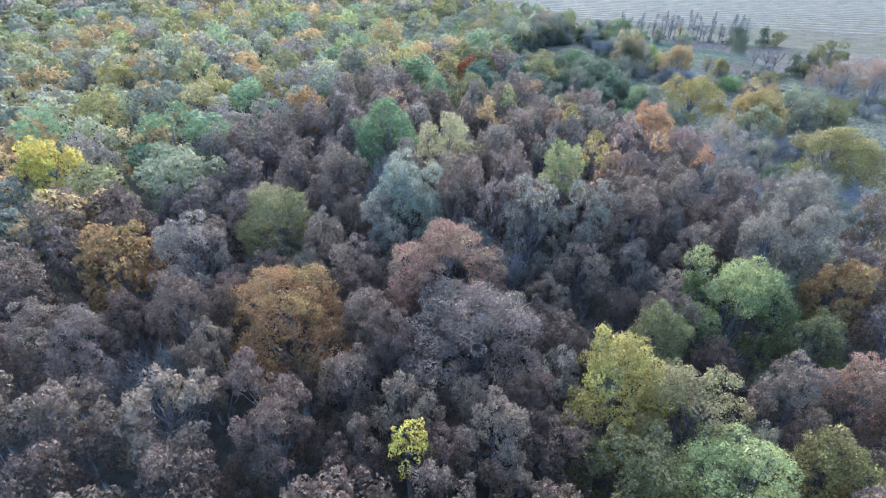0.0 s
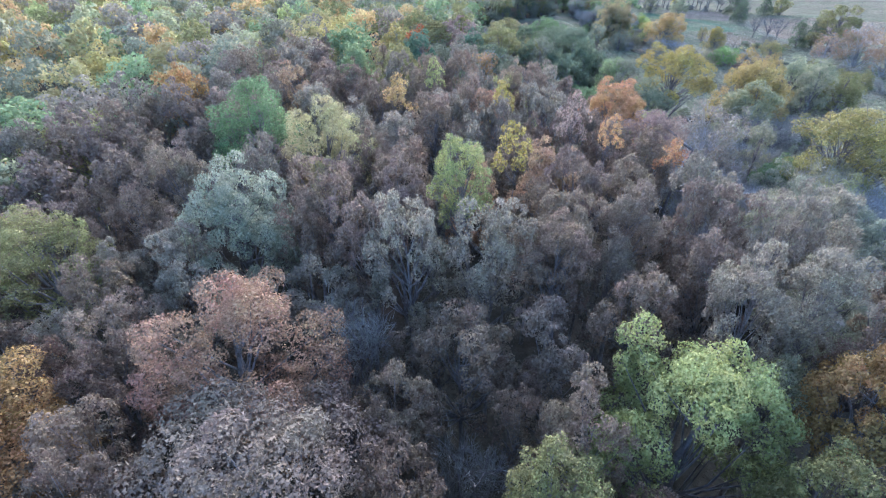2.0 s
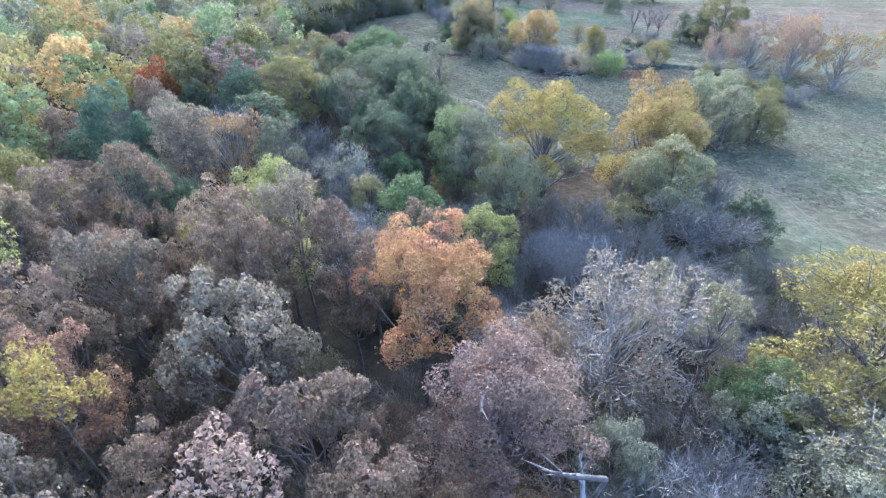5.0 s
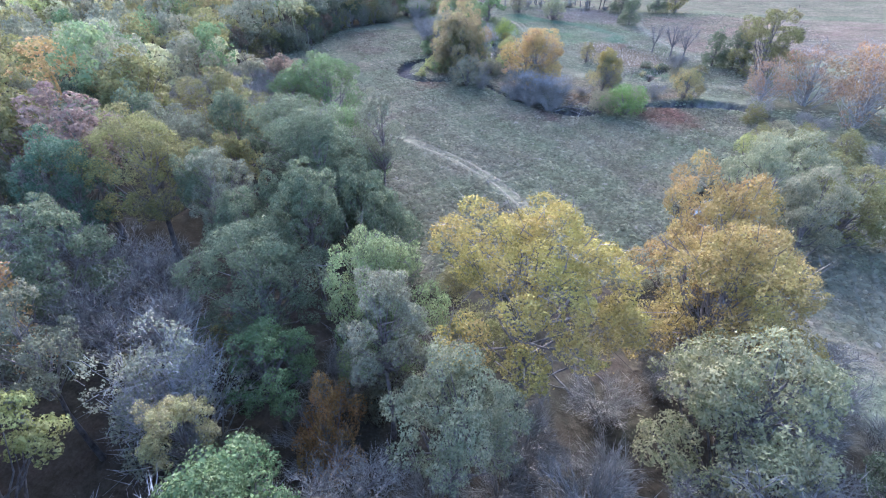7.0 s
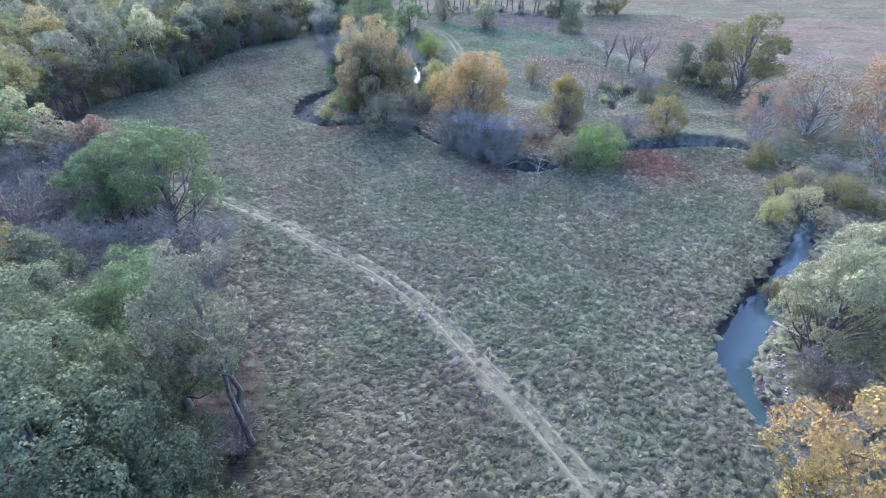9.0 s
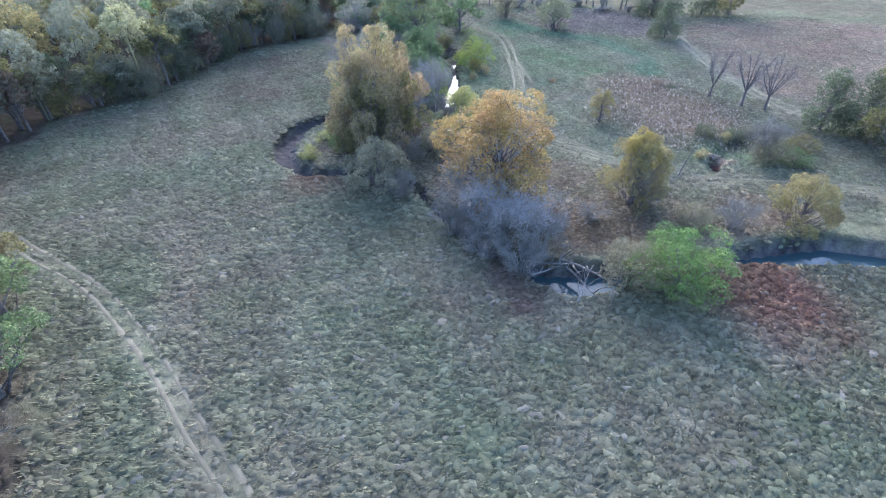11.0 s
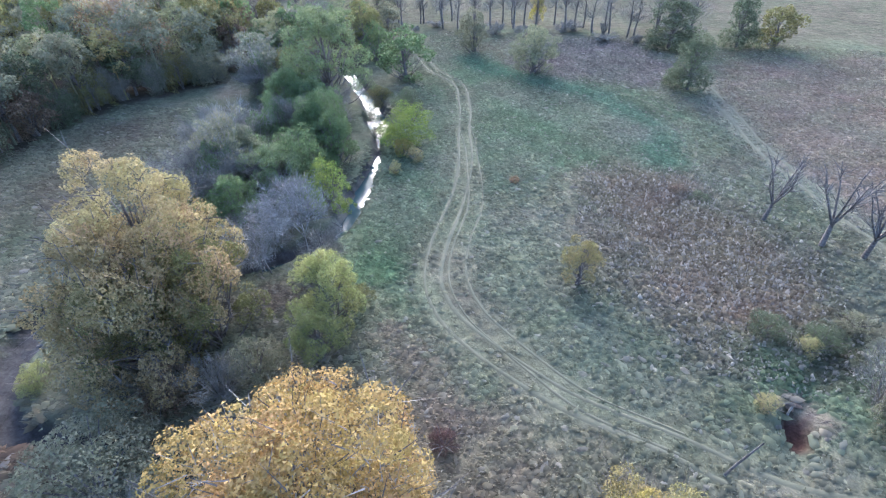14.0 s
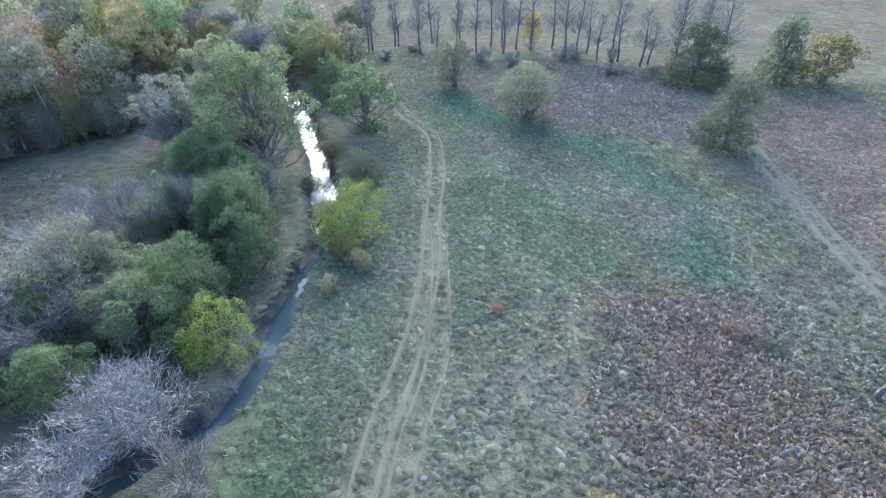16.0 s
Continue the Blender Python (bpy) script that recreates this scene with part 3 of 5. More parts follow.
WIDTH = [0.4, 0.4, 0.9, 0.8, 0.8, 1.2, 0.15, 0.5, 0.7, 0.6, 0.5, 0.4, 0.5, 0.6, 0.8, 1.0, 1.2, 1.1, 0.8, 0.5, 0.35, 0.3, 0.1, 0.1, 0.2, 0.5, 1.35, 0.2, 0.55, 1.2, 1.3, 0.9, 0.5, 0.4, 0.5, 0.7, 0.9, 1.1, 1.15, 0.9, 0.7, 0.2, -0.9, -0.9, -0.9]


def creek_width(x, y):
    best, w = np.full(np.shape(x), 1e9), np.zeros(np.shape(x))
    ctrl = np.array(CREEK)
    line = smooth_line(np.column_stack([ctrl, WIDTH]), 1.2)
    for px, py, pw in line:
        d = (x - px) ** 2 + (y - py) ** 2
        near = d < best
        best, w = np.where(near, d, best), np.where(near, pw, w)
    return w


def creek_depth(d, x, y):
    w = creek_width(x, y) + 0.28 * wave(x * 2.3, y * 2.3, 2.0)
    k = np.clip((w + 0.65 - d) / 0.7, 0, 1)
    dry = (x < -19) & (y > 38) & (y < 56)   # the silted loop holds no water
    return np.where(dry, 1.12, 1.5) * k * k * (3 - 2 * k)


def gully_depth(x, y):
    """Shallow ditch, with a steep pit at its lower end."""
    d = distance_to(smooth_line(GULLY, 0.6), x, y) + 0.12 * wave(x * 5.0, y * 5.0, 6.0)
    k = np.clip(1.25 - d / 0.95, 0, 1)
    pit = np.clip(1.5 - np.hypot((x - 17.2 - 0.25 * wave(y * 3.0, x, 2.0)) / 0.6, (y - 50.7) / 1.15), 0, 1)
    return 0.34 * k * k * (3 - 2 * k) + 0.85 * pit * pit * (3 - 2 * pit)


def axis(lo, hi, step, far):
    inner = np.arange(lo, hi + 0.01, step)
    out, s, v = [], step, hi
    while v < far:
        s *= 1.22
        v += s
        out.append(v)
    low, s, v = [], step, lo
    while v > -far:
        s *= 1.22
        v -= s
        low.append(v)
    return np.array(low[::-1] + list(inner) + out)


GX, GY = axis(-66, 48, 0.55, 3000), axis(-24, 132, 0.55, 3000)
XX, YY = np.meshgrid(GX, GY)
CD = np.full(XX.shape, 1e3)
ix, iy = (GX > -80) & (GX < 75), (GY > -45) & (GY < 140)
sub = np.ix_(iy, ix)
CD[sub] = distance_to(CREEK_LINE, XX[sub], YY[sub])
fade = np.clip(1.5 - np.hypot(XX, YY - 20) / 300, 0, 1)
ZZ = fade * 0.12 * wave(XX * 0.5, YY * 0.5)
ZZ[sub] -= creek_depth(CD[sub], XX[sub], YY[sub])
WASH = np.zeros(XX.shape)
WASH[sub] = gully_depth(XX[sub], YY[sub])
ZZ -= WASH


def height_at(x, y):
    i, j = int(np.searchsorted(GX, x)), int(np.searchsorted(GY, y))
    fx, fy = (x - GX[i - 1]) / (GX[i] - GX[i - 1]), (y - GY[j - 1]) / (GY[j] - GY[j - 1])
    return float((ZZ[j - 1, i - 1] * (1 - fx) + ZZ[j - 1, i] * fx) * (1 - fy) + (ZZ[j, i - 1] * (1 - fx) + ZZ[j, i] * fx) * fy)


def inside(poly, x, y):
    res = np.zeros(np.shape(x), bool)
    for (x1, y1), (x2, y2) in zip(poly, poly[1:] + poly[:1]):
        hit = ((y1 > y) != (y2 > y)) & (x < (x2 - x1) * (y - y1) / (y2 - y1 + 1e-12) + x1)
        res ^= hit
    return res


# edges of the woods
WOOD_SOUTH = [(-400, -200), (40, -200), (36, -60), (26, -36), (22, -20), (14, -9.5), (4, -14), (-5, -16), (-11, -10), (-14.5, -3), (-19, 4.5), (-26, 11), (-33, 16), (-46, 19), (-57, 30), (-60, 45), (-54, 56),
              (-55.5, 68), (-53.5, 80), (-47, 87), (-48, 100), (-70, 130), (-110, 200), (-300, 420), (-900, 420), (-900, -200)]
SCRUB = [(5, 74.5), (9, 77), (14, 76), (17.5, 70), (21, 65), (22.5, 58), (19, 53), (14.5, 55), (10.5, 59.5), (7.5, 64.5), (5, 69)]
SCRUB_NORTH = [(-6, 104), (5, 100), (12, 98), (16, 101), (15, 112), (9, 120), (-8, 121)]
MEADOW = [(-16, 70), (-9, 58), (-7, 57), (-5, 62), (-1, 69), (6, 76), (13, 76), (17, 84), (15, 93), (5, 98), (-6, 103), (-14, 112), (-24, 108), (-17, 96)]
RED_FIELD = [(19, 101), (22, 84), (27, 72), (45, 70), (120, 90), (120, 116), (40, 116), (22, 110)]
BEYOND = [(-40, 126), (120, 120), (1500, 100), (3000, 3000), (-3000, 3000), (-300, 420), (-110, 210)]
POINT = [(-25, 45), (-20, 42), (-12, 41.5), (-8, 39), (-3, 34.5), (3, 32), (10, 33.5), (16, 37.5), (24, 40.5), (24, 44.5), (12, 46), (4, 48), (-4, 52), (-10, 56), (-16, 53), (-24, 51.5)]

sx, sy = XX + 1.6 * wave(XX * 1.7, YY * 1.7, 1.0) + 0.8 * wave(XX * 4.1, YY * 3.7, 2.0), YY + 1.6 * wave(XX * 1.9, YY * 1.5, 4.0) + 0.8 * wave(XX * 3.9, YY * 4.3, 5.0)
patch_a = np.clip(0.5 + 0.7 * wave(XX * 0.8, YY * 0.8, 9.0), 0, 1)[..., None]
patch_b = np.clip(0.5 + 0.9 * wave(XX * 1.9, YY * 1.7, 3.0), 0, 1)[..., None]


def blend(mask, first, second, third):
    """Lay a patchwork of three cover colours where the mask is on."""
    c = np.array(first) * (1 - patch_a) + np.array(second) * patch_a
    c = c * (1 - 0.45 * patch_b) + np.array(third) * 0.45 * patch_b
    k = np.asarray(mask, float)[..., None]
    cover[:] = cover * (1 - k) + c * k


def near_line(line, reach):
    d = np.full(XX.shape, 1e3)
    d[sub] = distance_to(smooth_line(line, 1.0), XX[sub], YY[sub])
    return np.clip(1.4 - (d + 0.5 * wave(XX * 3, YY * 3, 8.0)) / reach, 0, 1)


def zone(poly, reach=2.2):
    """Mask of a polygon with a wide, ragged border."""
    out = np.zeros(XX.shape)
    for k in range(12):
        a, q = k * 2.4, reach * math.sqrt((k + 0.5) / 12)
        out += inside(poly, sx + q * math.cos(a), sy + q * math.sin(a))
    return out / 12


def spot(x, y, r):
    return np.clip(1.4 - np.hypot(sx - x, sy - y) / r, 0, 1)


cover = np.zeros((*XX.shape, 3))
blend(np.ones(XX.shape), (0.141, 0.149, 0.099), (0.168, 0.152, 0.109), (0.123, 0.128, 0.078))           # rough pasture
blend(0.5 * spot(-6, -6, 9), (0.13, 0.115, 0.08), (0.14, 0.13, 0.085), (0.12, 0.125, 0.07))
blend(0.5 * spot(6, 3, 7), (0.13, 0.14, 0.085), (0.14, 0.15, 0.09), (0.12, 0.13, 0.08))
blend(0.6 * spot(-41, 60, 5.5), (0.13, 0.095, 0.075), (0.125, 0.105, 0.08), (0.12, 0.11, 0.075))
blend(0.8 * spot(-46, 72, 5), (0.13, 0.10, 0.078), (0.12, 0.105, 0.08), (0.12, 0.11, 0.075))
blend(0.8 * zone([(-9, 60), (-4, 52), (12, 46), (24, 44), (46, 44), (46, 72), (24, 76), (18, 98), (13, 76), (4, 74), (0, 66)]), (0.12, 0.13, 0.09), (0.138, 0.13, 0.098), (0.11, 0.126, 0.076))
blend(zone(POINT, 1.2), (0.165, 0.132, 0.096), (0.145, 0.15, 0.10), (0.15, 0.115, 0.085))
blend(zone(MEADOW), (0.10, 0.138, 0.08), (0.148, 0.152, 0.108), (0.125, 0.138, 0.088))
blend(0.85 * zone(SCRUB, 3.5), (0.19, 0.137, 0.096), (0.16, 0.132, 0.09), (0.196, 0.155, 0.114))
blend(zone(SCRUB_NORTH), (0.155, 0.132, 0.116), (0.135, 0.122, 0.10), (0.175, 0.155, 0.135))
blend(zone(RED_FIELD), (0.19, 0.144, 0.112), (0.166, 0.144, 0.108), (0.15, 0.136, 0.096))
blend(zone(BEYOND), (0.156, 0.142, 0.1), (0.146, 0.136, 0.094), (0.162, 0.146, 0.108))
blend(0.8 * near_line([(-14, 106), (-7, 101), (4, 96), (9.5, 90), (12.2, 84), (12.4, 79)], 2.2), (0.08, 0.135, 0.09), (0.085, 0.13, 0.085), (0.075, 0.12, 0.08))
blend(0.7 * spot(9.6, 84.5, 2.6), (0.18, 0.172, 0.138), (0.175, 0.168, 0.135), (0.165, 0.16, 0.125))
blend(0.8 * spot(-8.5, 57, 4.5), (0.075, 0.125, 0.065), (0.10, 0.13, 0.072), (0.09, 0.12, 0.064))
blend(0.7 * spot(19, 54, 4.0), (0.075, 0.12, 0.068), (0.09, 0.125, 0.072), (0.08, 0.115, 0.064))
blend(0.9 * near_line([(22.6, 59.6), (21.2, 57.2), (19.6, 55)], 1.3), (0.075, 0.07, 0.05), (0.08, 0.07, 0.054), (0.07, 0.08, 0.045))
blend(0.9 * near_line([(17.6, 52.4), (18.4, 51.2)], 0.7), (0.185, 0.135, 0.115), (0.18, 0.14, 0.118), (0.165, 0.13, 0.105))
blend(0.9 * spot(18.2, 31.0, 4.4), (0.135, 0.068, 0.052), (0.13, 0.078, 0.058), (0.115, 0.08, 0.056))
blend(0.75 * spot(6.0, 36.6, 4.2), (0.165, 0.105, 0.068), (0.15, 0.108, 0.07), (0.135, 0.11, 0.07))
blend(0.6 * spot(-20.5, 38.2, 2.6), (0.14, 0.075, 0.055), (0.13, 0.08, 0.058), (0.12, 0.085, 0.06))
blend(0.8 * spot(0.5, 27.6, 2.6), (0.11, 0.07, 0.058), (0.11, 0.08, 0.062), (0.10, 0.085, 0.06))
blend(0.6 * near_line([(-22.5, 38.9), (-18, 38.9)], 0.7), (0.12, 0.07, 0.05), (0.12, 0.085, 0.06), (0.11, 0.08, 0.058))
blend(0.7 * near_line(TRACK_NORTH, 1.7), (0.15, 0.14, 0.098), (0.145, 0.14, 0.094), (0.13, 0.136, 0.086))
blend(0.5 * near_line(TRACK_BESIDE, 1.3), (0.152, 0.142, 0.1), (0.145, 0.142, 0.096), (0.135, 0.14, 0.09))
blend(0.55 * near_line(TRACK, 1.0), (0.165, 0.155, 0.112), (0.158, 0.15, 0.108), (0.148, 0.144, 0.1))
blend(0.6 * near_line(LANE, 1.8), (0.165, 0.158, 0.122), (0.16, 0.154, 0.118), (0.15, 0.145, 0.112))
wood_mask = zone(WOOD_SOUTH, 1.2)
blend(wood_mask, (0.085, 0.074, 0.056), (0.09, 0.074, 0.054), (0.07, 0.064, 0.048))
tint = 0.5 * wave(XX * 1.2, YY * 1.05, 11.0) + 0.5 * wave(XX * 2.9, YY * 2.5, 12.0)   # patches of lusher and drier growth
cover *= (1 + 0.16 * wave(XX * 1.6, YY * 1.4, 13.0) + 0.1 * wave(XX * 4.3, YY * 3.9, 14.0))[..., None] * np.stack([1 - 0.07 * tint, 1 + 0.03 * tint, 1 - 0.05 * tint], -1)
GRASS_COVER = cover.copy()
# ground colour darkened, in place of the shade between tussocks
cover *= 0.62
soil = np.clip((-(ZZ + WASH)) / 0.3 - 0.3, 0, 1)[..., None]
cover = cover * (1 - soil) + np.array((0.054, 0.05, 0.049)) * soil
raw = np.clip((WASH - 0.42) / 0.3, 0, 1)[..., None]   # bare red-brown earth in the pit
cover = cover * (1 - raw) + np.array((0.066, 0.04, 0.031)) * raw
bed = np.clip((-(ZZ + WASH) - 1.25) / 0.2, 0, 1)[..., None]
cover = cover * (1 - bed) + np.array((0.13, 0.12, 0.11)) * bed

gs = Soup()
ny, nx = XX.shape
idx = np.arange(ny * nx).reshape(ny, nx)
gs.add(np.stack([XX, YY, ZZ], -1), quads=np.stack([idx[:-1, :-1], idx[:-1, 1:], idx[1:, 1:], idx[1:, :-1]], -1).reshape(-1, 4))
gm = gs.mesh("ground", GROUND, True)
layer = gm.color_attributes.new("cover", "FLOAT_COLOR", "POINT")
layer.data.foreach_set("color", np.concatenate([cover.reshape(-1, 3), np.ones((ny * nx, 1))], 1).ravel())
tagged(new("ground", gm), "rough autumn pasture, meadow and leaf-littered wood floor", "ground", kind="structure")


def ribbon(line, half, z, offset=0.0, wobble=0.0, follow=True):
    p = smooth_line(line, 0.6)
    d = np.gradient(p, axis=0)
    nrm = np.stack([-d[:, 1], d[:, 0]], 1) / (np.linalg.norm(d, axis=1, keepdims=True) + 1e-9)
    s = np.arange(len(p)) * 0.6
    o = offset + wobble * np.sin(s * 0.5 + offset)
    hw = half * (1 + 0.18 * np.sin(s * 0.23 + 3 * offset) + 0.1 * np.sin(s * 0.71 + 5 * offset))
    verts = []
    for f in (-1.0, -0.35, 0.35, 1.0):
        q = p + nrm * (o + f * hw)[:, None]
        zz = (np.array([height_at(a, b) for a, b in q]) if follow else 0) + z - (0.05 if abs(f) == 1 else 0.0) * (1 if follow else 0)
        verts.append(np.column_stack([q, zz + np.zeros(len(q))]))
    n = len(p)
    i = np.arange(n - 1)
    quads = np.concatenate([np.stack([k * n + i, (k + 1) * n + i, (k + 1) * n + i + 1, k * n + i + 1], 1) for k in range(3)])
    sp = Soup()
    sp.add(np.concatenate(verts), quads=quads[:, ::-1])
    return sp


tagged(new("water", ribbon(CREEK, 1.9, -1.2, follow=False).mesh("water", WATER, True)), "still blue-grey creek water between earth banks", "creek", kind="structure")


def ruts(line, label, half=0.26, gauge=0.78, mat=RUT):
    track = new("track")
    tagged(track, label, "track", kind="structure")
    for side in (-gauge, gauge):
        r = new("rut", ribbon(line, half, 0.025, side, 0.07).mesh("rut", mat, True))
        r.parent = track


ruts(TRACK, "pair of pale wheel ruts worn through the pasture", 0.2, 0.48)
ruts(TRACK_NORTH, "pale double wheel track along the creek meadow", 0.2, 0.62, FAINT_RUT)
ruts(TRACK_BESIDE, "second faint wheel track beside the first", 0.13, 0.6, FAINT_RUT)
ruts(ARC, "faint wheel marks curving over green grass", 0.16, 0.62, FAINT_RUT)
ruts(LANE, "worn lane between meadow and field", 0.3, 0.6, FAINT_RUT)
ruts(BACK_TRACK, "pale track behind the creek trees", 0.28, 0.8, FAINT_RUT)

# ---- the wood: trees that stand out ----
WOOD = "in the mixed wood"
plant("oak", -55.5, -87.0, 17.5, 6.2, "palegreen", WOOD)
plant("oak", -45.5, -94.2, 16.0, 4.6, "paleolive", WOOD)
plant("oak", -59.3, -100.1, 17.0, 3.4, "yellow", WOOD)
plant("oak", -48.0, -70.6, 17.0, 3.2, "ochre", WOOD)
plant("oak", -30.3, -76.5, 18.5, 4.6, "green", WOOD)
plant("oak", -22.2, -77.6, 18.2, 3.6, "paleyellow", WOOD)
plant("oak", -21.3, -88.6, 17.2, 4.0, "silver", WOOD)
plant("tall", -7.8, -81.8, 18.4, 2.0, "lime", WOOD, 2, skirt=0.66)
plant("crest", -5.7, -77.5, 18.2, 1.35, "gold", WOOD)
plant("oak", -13.3, -97.5, 16.2, 4.6, "russet", WOOD)
plant("oak", -21.0, -106.2, 15.2, 4.8, "ochre", WOOD, 1, 2.2)
plant("oak", -7.9, -102.0, 15.2, 5.4, "mauve", WOOD)
plant("oak", 7.6, -91.0, 15.4, 4.5, "lime", WOOD, skirt=0.2)
plant("oak", 1.1, -103.2, 15.2, 3.0, "gold", WOOD)
plant("oak", 5.3, -102.9, 14.0, 3.1, "olivegold", WOOD)
plant("crest", -7.8, -112.0, 13.2, 1.2, "yellow", WOOD)
plant("oak", 14.4, -88.1, 15.0, 2.6, "ochre", WOOD)
plant("oak", 2.9, -97.4, 14.0, 2.2, "olive", WOOD)
plant("oak", 14.0, -97.6, 14.0, 2.0, "russet", WOOD)
plant("oak", 12.6, -92.6, 13.0, 2.1, "olive", WOOD)
plant("oak", 3.1, -107.8, 13.0, 2.9, "olive", WOOD)
plant("oak", 7.6, -107.0, 14.0, 4.2, "lime", WOOD)
plant("oak", 11.9, -103.1, 13.0, 2.4, "mustard", WOOD)
plant("oak", -37.7, -107.2, 15.5, 3.7, "ochre", WOOD)
plant("oak", -33.0, -104.0, 15.2, 3.2, "greybrown", WOOD)
plant("oak", -30.3, -96.6, 15.5, 3.9, "olive", WOOD)
plant("bare", -25.4, -114.0, 13.0, 2.6, "", WOOD)
plant("bare", -9.4, -93.2, 14.0, 2.0, "", WOOD)
plant("bare", -1.0, -96.6, 11.0, 1.8, "", WOOD)
plant("bare", -12.4, -75.0, 13.0, 1.8, "", WOOD)
plant("bare", -26.0, -85.2, 15.0, 1.8, "", WOOD)
plant("bare", -38.5, 14.5, 8.0, 3.0, "", WOOD)
plant("bare", -43.0, 19.0, 7.0, 2.8, "", WOOD)
plant("bare", -35.0, 4.0, 8.5, 2.8, "", WOOD)
plant("oak", -33.5, 0.5, 8.0, 2.4, "rust", WOOD)
plant("oak", -37.5, 5.5, 8.0, 2.2, "ochre", WOOD)
plant("bare", -25.5, 4.0, 8.0, 2.6, "", WOOD)
plant("oak", -30.4, -51.5, 17.0, 3.9, "olive", WOOD)
plant("oak", -35.2, -54.0, 17.0, 2.2, "palegreen", WOOD)
plant("oak", -46.5, -39.0, 16.5, 4.5, "palegreen", WOOD)
plant("oak", -34.4, -37.6, 16.0, 3.2, "teal", WOOD)
plant("oak", -62.6, -37.7, 17.0, 4.7, "greyolive", WOOD)
plant("crest", -21.4, -66.6, 17.4, 1.6, "amber", WOOD)
plant("crest", -21.6, -58.2, 17.0, 1.3, "lime", WOOD)
plant("crest", -11.3, -64.4, 17.2, 1.2, "gold", WOOD)
plant("crest", -4.2, -66.0, 17.4, 1.6, "pink", WOOD)
plant("crest", -0.3, -71.0, 17.4, 1.0, "orange", WOOD)
plant("crest", 4.4, -69.4, 15.8, 1.1, "orange", WOOD)
plant("oak", 2.4, -58.6, 14.6, 4.0, "pink", WOOD)
plant("sparse", 7.2, -51.4, 14.0, 4.0, "greybrown", WOOD)
plant("oak", 14.6, -52.6, 10.0, 2.1, "green", WOOD)
plant("tall", 20.0, -50.6, 14.4, 5.2, "mustard", "at the edge of the wood")
plant("tall", 24.6, -46.0, 12.0, 3.6, "olivegold", "at the edge of the wood")
plant("pale_bare", 9.8, -60.4, 10.5, 3.0, "", WOOD)
plant("willow", 16.2, -58.5, 10.0, 3.4, "silver", WOOD)
plant("willow", 13.0, -65.0, 11.0, 3.2, "greyolive", WOOD)
plant("sparse", 18.2, -56.8, 10.5, 2.2, "paleyellow", WOOD)
plant("oak", -26.7, -38.9, 16.0, 2.9, "greybrown", WOOD)
plant("oak", -2.4, -53.4, 15.6, 3.9, "orange", WOOD, skirt=0.55)
plant("tall", 2.4, -25.9, 14.4, 5.0, "gold", "at the field edge", 0, skirt=0.48)
plant("tall", 13.4, -21.4, 12.2, 4.8, "ochregold", "at the field edge", 1)
plant("tall", 14.4, -13.6, 12.2, 4.6, "ochregold", "at the field edge", 0)
plant("tall", -6.2, -26.2, 12.2, 3.3, "palegreen", "at the field edge", 1)
plant("willow", -0.1, -32.6, 11.2, 3.1, "willow", WOOD)
plant("willow", 13.4, -28.6, 10.9, 4.8, "paleolive", WOOD)
plant("sparse", -14.7, -33.6, 10.0, 3.5, "silver", WOOD, skirt=0.1)
plant("pale_bare", -15.2, -34.4, 9.2, 3.0, "", WOOD)
plant("oak", -13.6, -26.8, 12.2, 3.9, "darkgreen", WOOD)
plant("tall", -27.0, 10.9, 11.8, 4.2, "green", "at the corner of the field", 0, skirt=0.3)
plant("tall", -30.6, 9.2, 9.8, 3.0, "green", "at the corner of the field", 1, skirt=0.35)
plant("oak", -15.5, -13.8, 13.8, 4.6, "darkgreen", WOOD)
plant("oak", -19.8, -10.0, 13.2, 4.2, "darkgreen", WOOD)
plant("oak", -27.8, -18.5, 15.0, 4.2, "olive", WOOD)
plant("oak", -36.6, -15.7, 15.0, 4.1, "pink", WOOD)
plant("sparse", -26.2, -34.7, 13.2, 3.8, "orange", WOOD)
plant("oak", -18.4, -40.4, 12.0, 3.2, "lime", WOOD)
plant("oak", -7.2, -39.4, 10.7, 3.2, "green", WOOD)
plant("pale_bare", -11.0, -42.6, 9.4, 3.9, "", WOOD)
plant("oak", -1.2, -41.4, 9.7, 2.7, "lime", WOOD)
plant("oak", -11.0, -30.8, 8.5, 2.3, "green", WOOD)
plant("bush", -7.2, -32.2, 7.2, 2.1, "ochre", WOOD)
plant("oak", -12.2, -36.2, 9.0, 1.6, "paleyellow", WOOD)
plant("oak", -17.4, -44.6, 12.0, 2.2, "lime", WOOD)
plant("oak", -14.6, -46.4, 11.0, 2.4, "lime", WOOD)
plant("oak", -18.6, -48.4, 11.6, 2.2, "gold", WOOD)
plant("bare", -4.1, -35.9, 8.0, 2.2, "", WOOD)
plant("thicket", 6.4, -33.6, 7.0, 2.8, "", WOOD)
plant("bare", 16.2, -33.8, 8.4, 3.2, "", WOOD)
plant("thicket", 10.4, -36.5, 6.5, 3.0, "", WOOD)
plant("oak", 20.2, -30.2, 7.2, 2.2, "darkgreen", WOOD)
plant("oak", -32.3, -3.1, 13.0, 4.3, "olive", WOOD)
plant("oak", -43.8, -1.2, 14.0, 4.2, "olive", WOOD)
plant("oak", -41.9, -17.9, 15.0, 4.0, "olive", WOOD)
plant("oak", -42.6, -22.6, 14.0, 2.8, "rust", WOOD)
plant("oak", -32.3, -21.3, 14.0, 2.9, "teal", WOOD)
plant("oak", -25.4, -29.2, 13.0, 3.3, "darkgreen", WOOD)
